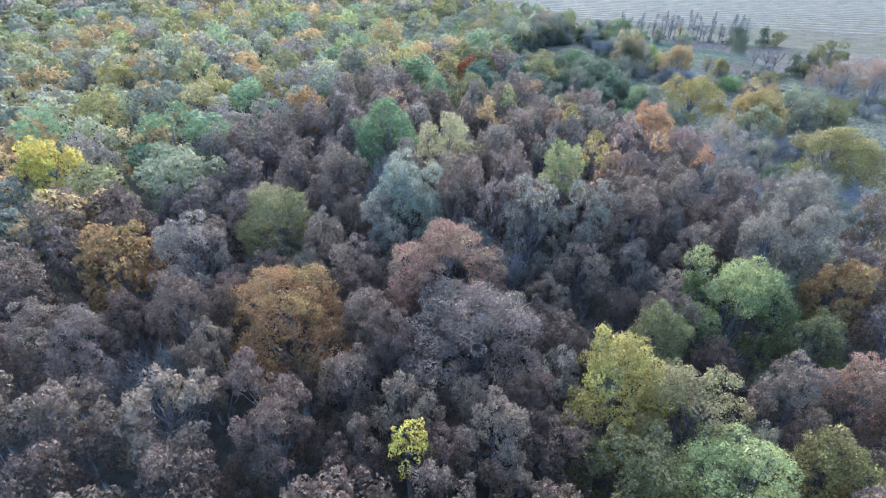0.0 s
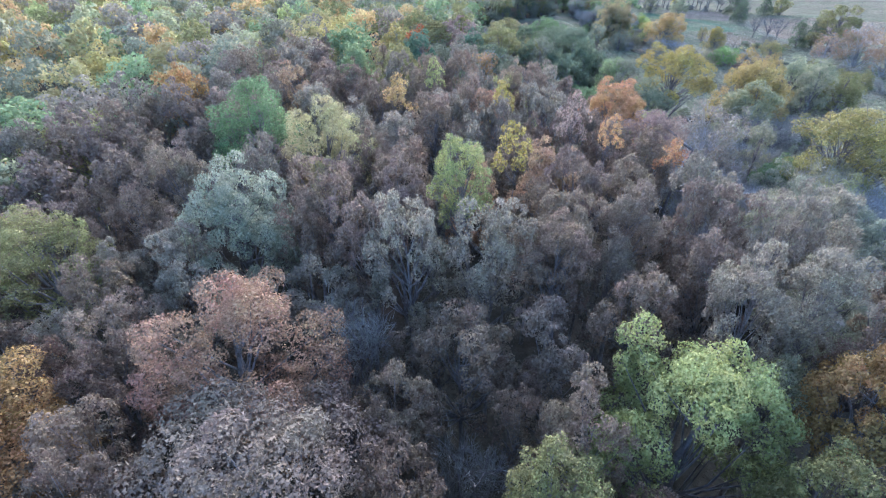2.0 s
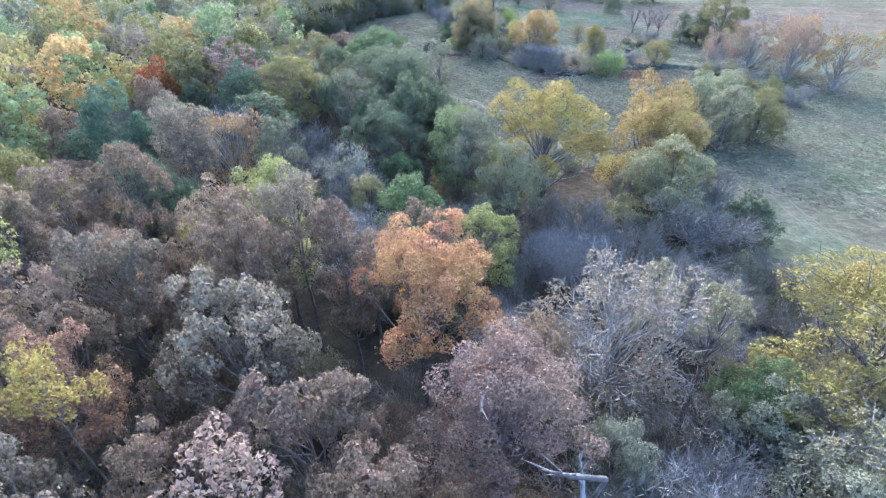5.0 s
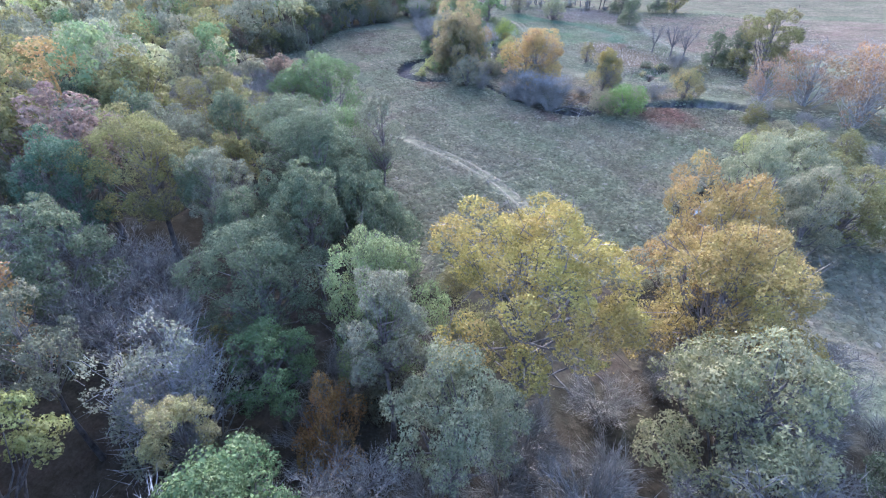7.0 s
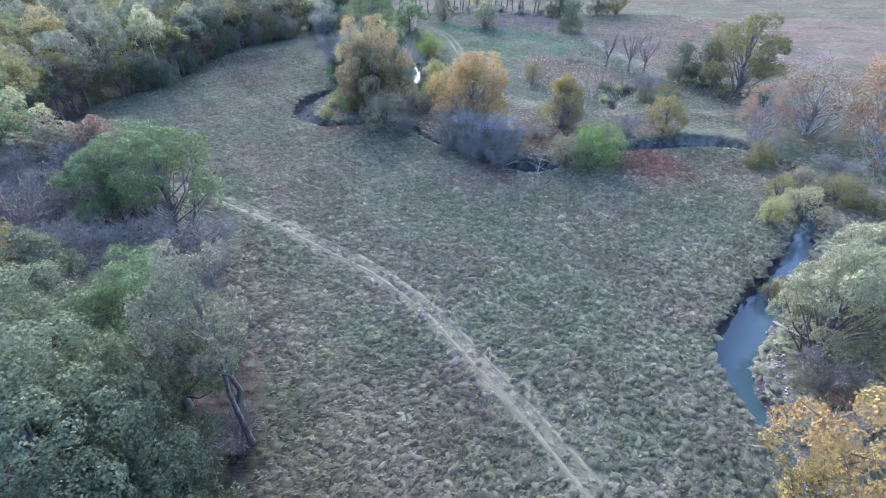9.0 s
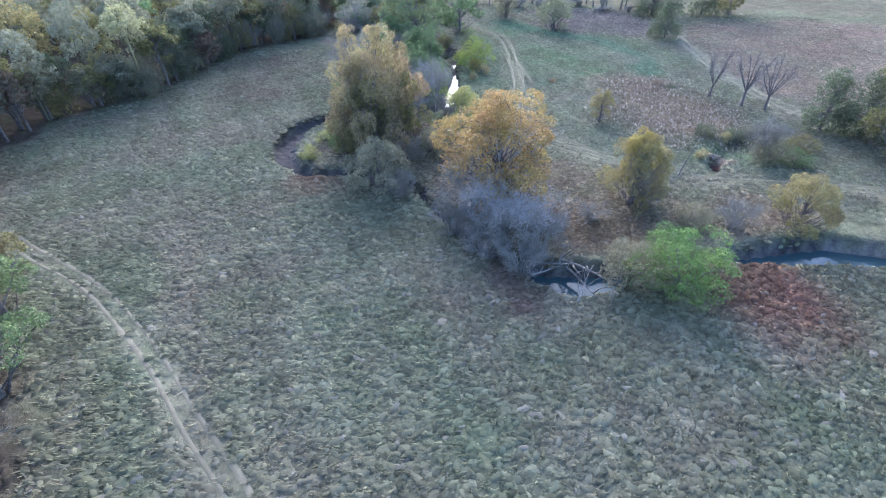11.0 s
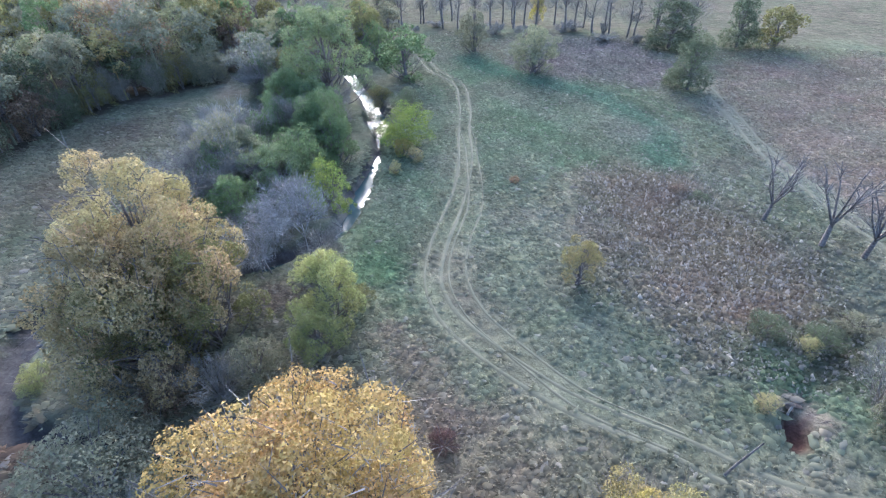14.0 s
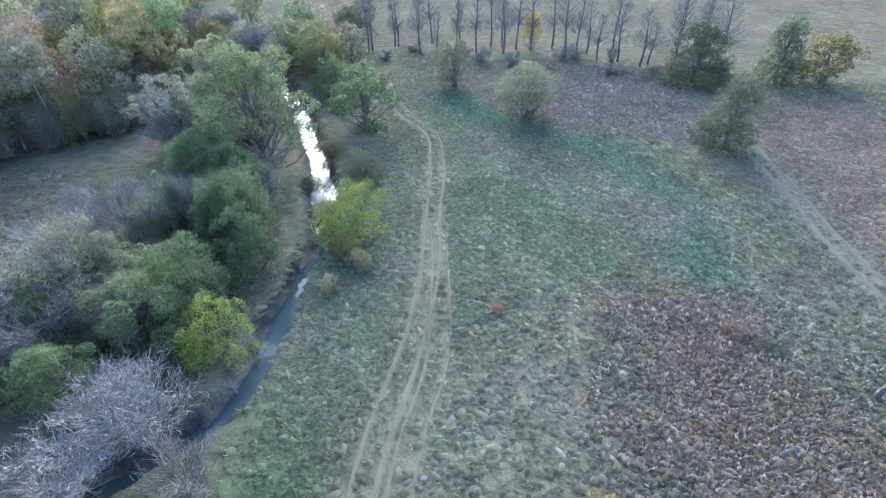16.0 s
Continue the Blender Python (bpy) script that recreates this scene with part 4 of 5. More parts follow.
plant("oak", -17.6, -5.4, 11.2, 3.9, "green", "at the field edge", 0)
plant("oak", -14.6, -11.4, 11.2, 2.9, "darkgreen", "at the field edge", 3)
plant("bare", -14.6, -5.2, 8.4, 1.7, "", "at the field edge")
plant("oak", -10.6, -17.0, 11.2, 3.3, "darkgreen", "at the field edge", 2)
plant("oak", -8.4, -19.4, 10.6, 2.7, "darkgreen", "at the field edge", 1)
plant("oak", -12.6, -13.2, 10.4, 2.7, "darkgreen", "at the field edge", 0)
plant("sparse", 1.5, -14.2, 7.4, 2.3, "olivegold", "at the field edge", skirt=0.3)

# ---- trees and shrubs along the creek ----
CREEKSIDE = "on the creek bank"
plant("willow", 21.6, 2.4, 8.8, 3.8, "willow", CREEKSIDE)
plant("willow", 26.4, 6.4, 8.0, 4.4, "willow", CREEKSIDE)
plant("willow", 29.5, 0.5, 7.5, 4.0, "olive", CREEKSIDE)
plant("willow", 24.5, -3.5, 8.6, 3.6, "greyolive", CREEKSIDE)
plant("bush", 25.4, 18.4, 3.0, 1.1, "lime", CREEKSIDE)
plant("thicket", 20.6, -0.4, 3.0, 1.9, "", CREEKSIDE)
plant("bush", 20.8, -3.0, 2.6, 1.6, "brown", CREEKSIDE)
plant("thicket", 19.8, -5.2, 3.0, 1.8, "", CREEKSIDE)
plant("bush", 22.6, 9.4, 2.4, 1.5, "olive", CREEKSIDE)
plant("bush", 28.8, 20.2, 3.6, 2.0, "paleolive", CREEKSIDE)
plant("tall", -18.6, 48.8, 12.5, 4.5, "straw", CREEKSIDE, 2, skirt=0.05)
plant("tall", -17.0, 46.0, 11.0, 4.4, "straw", CREEKSIDE, 0, skirt=0.02)
plant("tall", -15.4, 48.2, 8.4, 2.9, "olive", CREEKSIDE, 0, skirt=0.02)
plant("tall", -18.2, 46.0, 7.6, 3.4, "olive", CREEKSIDE, 1, skirt=0.0)
plant("bush", -20.8, 45.0, 2.6, 1.6, "green", CREEKSIDE)
plant("bush", -11.4, 46.4, 3.2, 1.8, "greyolive", CREEKSIDE)
plant("thicket", -12.6, 44.6, 2.8, 1.8, "", CREEKSIDE)
plant("bush", -15.2, 43.6, 2.8, 1.7, "brown", CREEKSIDE)
plant("bush", -23.8, 46.4, 1.5, 1.2, "lime", CREEKSIDE)
plant("tall", -2.6, 38.8, 10.0, 4.8, "honey", CREEKSIDE, 1, skirt=0.1)
plant("sparse", -3.0, 38.3, 8.2, 4.6, "amber", CREEKSIDE, skirt=0.02)
plant("bush", -14.2, 38.0, 5.4, 3.4, "greyolive", CREEKSIDE)
plant("thicket", -11.6, 37.4, 2.8, 1.6, "", CREEKSIDE)
plant("thicket", -4.6, 34.6, 5.0, 2.8, "", CREEKSIDE)
plant("thicket", -1.8, 32.2, 5.0, 2.6, "", CREEKSIDE)
plant("thicket", 1.6, 31.2, 4.0, 2.3, "", CREEKSIDE)
plant("pale_bare", 0.6, 32.6, 5.0, 3.0, "", CREEKSIDE)
plant("thicket", -5.4, 33.0, 3.8, 2.2, "", CREEKSIDE)
plant("thicket", -2.4, 30.6, 3.6, 2.2, "", CREEKSIDE)
plant("thicket", 0.6, 29.2, 3.0, 1.9, "", CREEKSIDE)
plant("pale_bare", -2.6, 33.4, 5.2, 2.8, "", CREEKSIDE)
plant("bush", 11.7, 29.8, 4.5, 3.5, "fresh", CREEKSIDE)
plant("bush", 8.0, 29.2, 3.9, 2.2, "greyolive", CREEKSIDE)
plant("tall", 8.8, 40.8, 6.8, 2.6, "olivegold", "in the creek bend", 1, skirt=0.02)
plant("tall", 8.6, 40.6, 7.2, 1.5, "gold", "in the creek bend", 2, skirt=0.5)
plant("thicket", 5.4, 37.4, 1.8, 1.6, "", "in the creek bend")
plant("bush", 2.2, 36.4, 1.4, 1.3, "brown", "in the creek bend")
plant("bush", 13.2, 38.6, 1.8, 1.6, "greyolive", "in the creek bend")
plant("thicket", 16.6, 38.8, 2.4, 1.9, "", "in the creek bend")
plant("bush", 0.2, 45.0, 0.9, 0.8, "maroon", "in the creek bend")
plant("thicket", 9.8, 41.0, 4.4, 2.2, "", "in the creek bend")
plant("tall", 21.4, 39.8, 4.8, 2.3, "olivegold", "in the creek bend", 0, skirt=0.02)
plant("tall", 36.4, 56.4, 11.6, 5.8, "olive", "beyond the creek")
plant("cedar", 29.4, 61.6, 7.2, 2.3, "darkgreen", "in the rough field")
plant("cedar", 32.8, 60.6, 7.2, 2.8, "darkgreen", "in the rough field")
plant("sparse", 39.0, 40.6, 8.6, 5.0, "russet", "beyond the creek")
plant("sparse", 32.4, 39.4, 7.2, 3.0, "russet", "beyond the creek")
plant("sparse", 45.5, 38.0, 10.5, 4.8, "orange", "beyond the creek")
plant("sparse", 49.0, 27.0, 10.0, 4.6, "ochre", "beyond the creek")
plant("thicket", 30.4, 33.6, 3.0, 2.0, "", CREEKSIDE)
plant("bush", 31.6, 25.6, 3.0, 1.8, "greyolive", CREEKSIDE)
plant("bush", 33.6, 23.4, 3.2, 2.0, "olive", CREEKSIDE)
plant("bush", 28.6, 24.2, 2.6, 1.4, "olive", CREEKSIDE)
plant("thicket", 35.6, 27.4, 3.4, 2.4, "", CREEKSIDE)
plant("bush", 37.4, 20.6, 3.6, 2.4, "olive", "beyond the creek")
plant("bush", 34.0, 15.0, 3.0, 2.2, "olive", "beyond the creek")
plant("thicket", 39.8, 16.4, 3.6, 2.6, "", "beyond the creek")
plant("bush", 31.0, 11.0, 3.2, 2.2, "greyolive", "beyond the creek")
plant("sparse", 42.6, 31.5, 10.2, 4.2, "russet", "beyond the creek")
plant("bush", 29.6, 30.9, 3.2, 1.7, "olive", CREEKSIDE)
plant("vase", 19.2, 70.0, 6.0, 2.4, "", "in the rough field")
plant("vase", 22.5, 67.3, 6.8, 2.9, "", "in the rough field")
plant("vase", 24.9, 66.5, 6.6, 2.7, "", "in the rough field")
plant("tall", 5.7, 58.8, 4.0, 1.35, "olivegold", "among the weeds", 2, skirt=0.2)
plant("thicket", 21.4, 53.0, 4.4, 2.2, "", "beside the track")
plant("bush", 22.2, 51.6, 2.8, 1.8, "greyolive", "beside the track")
plant("sparse", -24.9, 64.0, 8.0, 2.7, "greyolive", CREEKSIDE)
plant("tall", -26.2, 85.2, 11.6, 4.8, "palegreen", CREEKSIDE, 1)
plant("oak", -20.3, 95.9, 7.2, 3.9, "green", CREEKSIDE)
plant("bush", -13.6, 77.2, 4.4, 3.3, "bright", CREEKSIDE)
plant("bush", -12.6, 74.0, 2.0, 1.0, "mustard", CREEKSIDE)
plant("willow", -3.4, 101.7, 6.6, 3.3, "willow", "in the meadow")
plant("cedar", 16.0, 98.2, 7.4, 2.7, "darkgreen", "beside the lane")
plant("tall", -9.0, 51.2, 5.8, 2.1, "lime", CREEKSIDE, 1, skirt=0.02)
plant("thicket", -12.2, 56.6, 3.2, 2.0, "", CREEKSIDE)

plant("tall", -8.4, 48.4, 4.1, 1.5, "lime", CREEKSIDE)
plant("willow", -13.9, 109.7, 6.6, 2.6, "greyolive", "in the meadow")
plant("cedar", 15.0, 116.2, 8.0, 4.0, "darkgreen", "along the fence line")
plant("cedar", 24.5, 118.0, 8.2, 2.8, "darkgreen", "along the fence line")
plant("oak", 29.6, 118.6, 6.2, 3.2, "olive", "along the fence line")
plant("tall", -6.6, 127.5, 5.4, 1.3, "yellow", "along the fence line")
plant("tall", -27.6, 78.6, 6.6, 2.6, "green", CREEKSIDE)
plant("willow", -18.6, 71.4, 5.6, 2.2, "green", CREEKSIDE)
plant("sparse", -37.0, 86.6, 8.2, 3.2, "silver", "at the edge of the wood")
plant("oak", -52.4, 98.8, 9.0, 4.6, "paleolive", "at the edge of the wood")
plant("sparse", -56.9, 87.3, 12.0, 5.6, "russet", "at the edge of the wood")
plant("bush", -15.8, 64.2, 4.6, 2.2, "bright", CREEKSIDE)
plant("bush", -20.2, 65.2, 6.4, 2.6, "green", CREEKSIDE)
plant("thicket", -30.2, 68.2, 6.2, 3.2, "", CREEKSIDE)
plant("thicket", -27.2, 70.4, 5.6, 2.8, "", CREEKSIDE)
plant("thicket", -31.6, 72.6, 5.4, 2.8, "", CREEKSIDE)
plant("thicket", -24.0, 61.0, 6.0, 3.0, "", CREEKSIDE)
plant("pale_bare", -13.9, 57.0, 7.3, 2.4, "", CREEKSIDE)
plant("pale_bare", -15.7, 54.6, 6.3, 2.3, "", CREEKSIDE)
plant("tall", -20.2, 63.4, 5.6, 2.8, "palegreen", CREEKSIDE, 1, skirt=0.1)
plant("thicket", -17.2, 58.2, 3.8, 2.1, "", CREEKSIDE)
plant("thicket", -18.6, 55.2, 3.8, 2.5, "", CREEKSIDE)
plant("bush", -15.9, 84.8, 3.4, 2.1, "darkgreen", CREEKSIDE)
plant("bush", -20.6, 83.8, 2.2, 1.3, "darkgreen", CREEKSIDE)
plant("bush", -21.2, 88.6, 2.6, 1.6, "olive", CREEKSIDE)
plant("bush", -17.9, 80.0, 1.6, 1.0, "greyolive", CREEKSIDE)
plant("bush", -23.4, 48.8, 2.2, 1.3, "lime", CREEKSIDE)
plant("bush", -23.6, 42.4, 1.6, 1.1, "lime", CREEKSIDE)
plant("oak", -34.0, 96.0, 6.0, 3.0, "willow", CREEKSIDE)
plant("oak", -44.8, 124.8, 6.0, 4.2, "palegreen", CREEKSIDE)
plant("oak", -40.0, 112.0, 6.5, 3.8, "green", CREEKSIDE)
plant("oak", -31.0, 88.5, 7.0, 3.2, "olive", CREEKSIDE)
for k in range(30):   # the row of leafless young trees along the far fence
    rr = random.Random(900 + k)
    plant("sapling", -32 + k * 1.75 + rr.uniform(-1.2, 1.2), 124 + rr.uniform(-4.0, 4.0), rr.uniform(5.5, 11.5), rr.uniform(1.3, 2.8), "", "along the fence line")
    if rr.random() < 0.4:
        plant("thicket", -32 + k * 1.75 + rr.uniform(-1.5, 1.5), 122 + rr.uniform(-4, 2), rr.uniform(1.2, 2.6), rr.uniform(1.0, 2.2), "", "along the fence line")

# ---- pale brush where the wood thins out ----
for k in range(46):
    rr = random.Random(5200 + k)
    x, y = rr.uniform(7, 25), rr.uniform(-74, -52)
    kind = ("pale_bare", "thicket", "pale_bare", "sparse", "bare", "willow")[k % 6]
    plant(kind, x, y, rr.uniform(7.5, 10.5) if kind != "thicket" else 6.0, rr.uniform(2.2, 3.2), "" if kind in ("thicket", "bare", "pale_bare") else ("silver", "greyolive", "greyolive")[rr.randrange(3)], WOOD)

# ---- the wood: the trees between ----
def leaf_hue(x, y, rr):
    # region lists also stand in for haze: nearest browns darker, farther trees lighter
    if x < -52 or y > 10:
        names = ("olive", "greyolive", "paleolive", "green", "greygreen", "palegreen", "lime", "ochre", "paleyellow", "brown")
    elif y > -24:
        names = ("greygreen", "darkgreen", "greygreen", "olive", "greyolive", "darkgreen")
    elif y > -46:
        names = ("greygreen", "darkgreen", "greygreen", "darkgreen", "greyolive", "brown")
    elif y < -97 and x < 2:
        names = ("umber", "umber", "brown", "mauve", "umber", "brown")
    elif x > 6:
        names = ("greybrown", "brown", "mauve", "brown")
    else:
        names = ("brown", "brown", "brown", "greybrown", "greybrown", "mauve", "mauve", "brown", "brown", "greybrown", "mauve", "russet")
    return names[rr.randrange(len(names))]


fill = random.Random(77)
tries = 0
grown = 0
while tries < 14000 and grown < 290:
    tries += 1
    x, y = fill.uniform(-50, 34), fill.uniform(-124, 14)
    r = fill.uniform(1.9, 3.2)
    if not inside(WOOD_SOUTH, np.array(x), np.array(y)) or y > -24 and x > -12 or x > -4 and y > -44 or -3 < x < 14 and -62 < y < -40 or (x - 7.5) ** 2 + (y + 96) ** 2 < 16 or x > 7 and -76 < y < -40:
        continue
    if any((x - a) ** 2 + (y - b) ** 2 < (0.74 * (r + c)) ** 2 for a, b, c in PLANTED):
        continue
    h = (13.9 if y < -88 else 15.9 if y < -48 else 12.4) + fill.uniform(-1.5, 1.2) - (3.5 if x > 8 and y > -75 else 0)
    if y > -1:
        plant("bare", x, y, h * 0.6, r, "", WOOD)
    elif -42 < y < -20 and x < -15 and fill.random() < 0.55 or x > 8 and y > -72 and fill.random() < 0.5:
        plant("bare", x, y, h * 0.8, r, "", WOOD)
    else:
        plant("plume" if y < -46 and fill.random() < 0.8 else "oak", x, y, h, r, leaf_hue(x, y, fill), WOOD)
    grown += 1

# ---- undergrowth along the wood edges ----
EDGE = [(22, -18), (14, -9), (4, -13.5), (-5, -15.5), (-11, -9.5), (-14.5, -2.5), (-19, 5), (-26, 11.5), (-33, 17), (-46, 20), (-57, 31), (-60, 45), (-54, 56), (-55.5, 68), (-53.5, 80), (-47, 87), (-48, 100), (-66, 126)]
edge_line = np.concatenate([smooth_line(EDGE, 2.2), smooth_line(EDGE[8:], 2.6)])
for k, (x, y) in enumerate(edge_line):
    rr = random.Random(4000 + k)
    west = x < -30
    if not west and rr.random() < 0.45:
        continue
    kind = ("bush", "thicket", "bush", "oak", "oak")[rr.randrange(5 if west else 3)]
    h, r = (rr.uniform(3.5, 6.5), rr.uniform(1.8, 3.0)) if west else (rr.uniform(1.5, 3.2), rr.uniform(1.0, 1.9))
    hue = "" if kind == "thicket" else ("greyolive", "olive", "greygreen", "darkgreen", "brown")[rr.randrange(5)]
    plant(kind, x - (rr.uniform(0.5, 3.5) if west else rr.uniform(0.5, 2)), y + rr.uniform(-1.5, 1.5) - (0 if west else 1.5), h * (1.5 if kind == "oak" else 1), r, hue, "at the edge of the wood")

# ---- undergrowth inside the wood, where the floor shows ----
for k in range(90):
    rr = random.Random(7000 + k)
    x, y = rr.uniform(-24, 26), rr.uniform(-70, -22)
    if not inside(WOOD_SOUTH, np.array(x), np.array(y)):
        continue
    kind = ("thicket", "thicket", "bush")[rr.randrange(3)]
    plant(kind, x, y, rr.uniform(2.5, 6.0), rr.uniform(1.6, 2.8), "" if kind == "thicket" else ("greyolive", "olive", "brown", "greygreen")[rr.randrange(4)], "under the trees")

# ---- grey brush under the golden trees ----
for k in range(70):
    rr = random.Random(5600 + k)
    x, y = rr.uniform(-3, 23), rr.uniform(-47, -22)
    if any((x - a) ** 2 + (y - b) ** 2 < (0.5 * (2.0 + c)) ** 2 for a, b, c in PLANTED):
        continue
    kind = ("thicket", "pale_bare", "thicket", "bare")[k % 4]
    plant(kind, x, y, rr.uniform(4.5, 7.5), rr.uniform(2.0, 3.0), "", WOOD)

# ---- thicket on the west bank of the creek ----
for k in range(80):
    rr = random.Random(8000 + k)
    t = rr.random()
    x, y = -17 - 20 * t + rr.uniform(-4, 4), 57 + 42 * rr.random()
    if min((x - a) ** 2 + (y - b) ** 2 for a, b in CREEK_LINE) < 9 or x > -15 - (y - 66) * 0.55 or x < -31 and y < 82 or x < -27 and y < 66:
        continue
    kind = ("thicket", "bush", "willow", "bare", "bush", "willow")[rr.randrange(6)]
    plant(kind, x, y, rr.uniform(3.2, 7.0), rr.uniform(1.7, 3.0), "" if kind in ("thicket", "bare") else ("green", "green", "willow", "palegreen", "greygreen", "green")[rr.randrange(6)], CREEKSIDE)

# ---- trees at the head of the creek ----
for k in range(34):
    rr = random.Random(9100 + k)
    x, y = rr.uniform(-62, -26), rr.uniform(96, 132)
    if min((x - a) ** 2 + (y - b) ** 2 for a, b in CREEK_LINE) < 6 or x > -24 - (y - 98) * 0.35:
        continue
    kind = ("oak", "tall", "oak", "bare", "bush", "willow")[rr.randrange(6)]
    plant(kind, x, y, rr.uniform(5.0, 9.5), rr.uniform(2.2, 3.6), "" if kind == "bare" else ("greyolive", "olive", "palegreen", "willow", "paleolive", "green")[rr.randrange(6)], "at the head of the creek")

# ---- young trees that close the canopy ----
young = random.Random(303)
grown = 0
for k in range(6000):
    x, y = young.uniform(-36, 22), young.uniform(-118, -46)
    r = young.uniform(1.3, 2.0)
    if grown >= 130 or any((x - a) ** 2 + (y - b) ** 2 < (0.72 * (r + c)) ** 2 for a, b, c in PLANTED):
        continue
    plant("plume", x, y, young.uniform(9.0, 13.0), r, "greyolive" if x > 8 else ("brown", "umber", "mauve", "brown", "greybrown")[young.randrange(5)], WOOD, 3, young=True)
    grown += 1

# ---- far woods: one mass of trees too many to count ----
FAR_MODELS = {}
for grade, (leaves, size) in enumerate(((2600, 0.205), (1100, 0.33), (420, 0.56))):
    for k in range(6):
        rng = np.random.default_rng(40 + k)
        c, d, r = domed_lobes(rng, (OAK_RINGS, WIDE_RINGS, PLUME_RINGS)[k % 3], 4, 1.15)
        crown = Soup()
        dress(rng, crown, c, d, r * 1.2, leaves, size, 0.35)
        tube(crown, ((0, 0, 0.0), (0, 0, H0 * 0.7)), (0.22, 0.1), 4)
        FAR_MODELS[grade, k] = crown


def far_wood(name, label, box, count, spacing, poly, hue_names, seed, hmin, hmax, west=False):
    rng = np.random.default_rng(seed)
    sp, tones, cells, placed = Soup(), [], {}, 0
    for x, y in zip(rng.uniform(box[0], box[1], count * 12), rng.uniform(box[2], box[3], count * 12)):
        if placed >= count:
            break
        if not inside(poly, np.array(x), np.array(y)) or x > -48 and y < 24 or (x > -104 and y > 6) != west:
            continue
        cx, cy = int(x // spacing), int(y // spacing)
        if any((x - a) ** 2 + (y - b) ** 2 < spacing ** 2 for i in (-1, 0, 1) for j in (-1, 0, 1) for a, b in cells.get((cx + i, cy + j), ())):
            continue
        cells.setdefault((cx, cy), []).append((x, y))
        placed += 1
        h, r = rng.uniform(hmin, hmax), spacing * rng.uniform(0.5, 0.7)
        grade = 0 if x > -85 and y > -110 else 1 if math.hypot(x, y + 60) < 200 else 2
        proto = FAR_MODELS[grade, int(rng.integers(6))]
        turn, start = rng.uniform(0, 6.28), sp.n
        co, si = math.cos(turn) * r / R0, math.sin(turn) * r / R0
        spin = np.array(((co, si, 0), (-si, co, 0), (0, 0, h / H0)))
        v = np.concatenate(proto.v) @ spin + np.array((x, y, -0.3))
        sp.add(v, np.concatenate(proto.f3), np.concatenate(proto.f4))
        # leaf tone lifted up to 1.4 times, in place of distance haze
        tones.append(np.tile(np.array(HUES[hue_names[rng.integers(len(hue_names))]]) * rng.uniform(1.0, 1.4), (sp.n - start, 1)))
    me = sp.mesh(name, FAR_LEAF)
    tones = np.concatenate(tones)
    me.color_attributes.new("tone", "FLOAT_COLOR", "POINT").data.foreach_set("color", np.concatenate([tones, np.ones((len(tones), 1))], 1).ravel())
    tagged(new(name, me), label, "woodland", kind="stuff")


MIX = ("olive", "greyolive", "olive", "paleolive", "greygreen", "greyolive", "lime", "greygreen", "palegreen", "olivegold", "olivegold", "mustard", "amber", "greybrown")
WEST_MIX = ("olive", "greygreen", "olivegold", "greygreen", "greyolive", "olive", "green", "greygreen", "paleolive")
far_wood("far_woods", "continuous autumn wood of green, olive and yellow crowns", (-200, -46, -125, 150), 900, 6.6, WOOD_SOUTH, MIX, 5, 12, 17)
far_wood("west_woods", "wood of small green and olive crowns beside the pasture", (-104, -46, 6, 140), 380, 4.5, WOOD_SOUTH, WEST_MIX, 15, 9, 13, True)
far_wood("distant_woods", "distant wood in autumn greens paled for haze", (-620, -190, -100, 420), 700, 11.0, WOOD_SOUTH, MIX, 6, 13, 18)


# ---- grass and weeds ----
GRASS = grass_material("grass_blades")


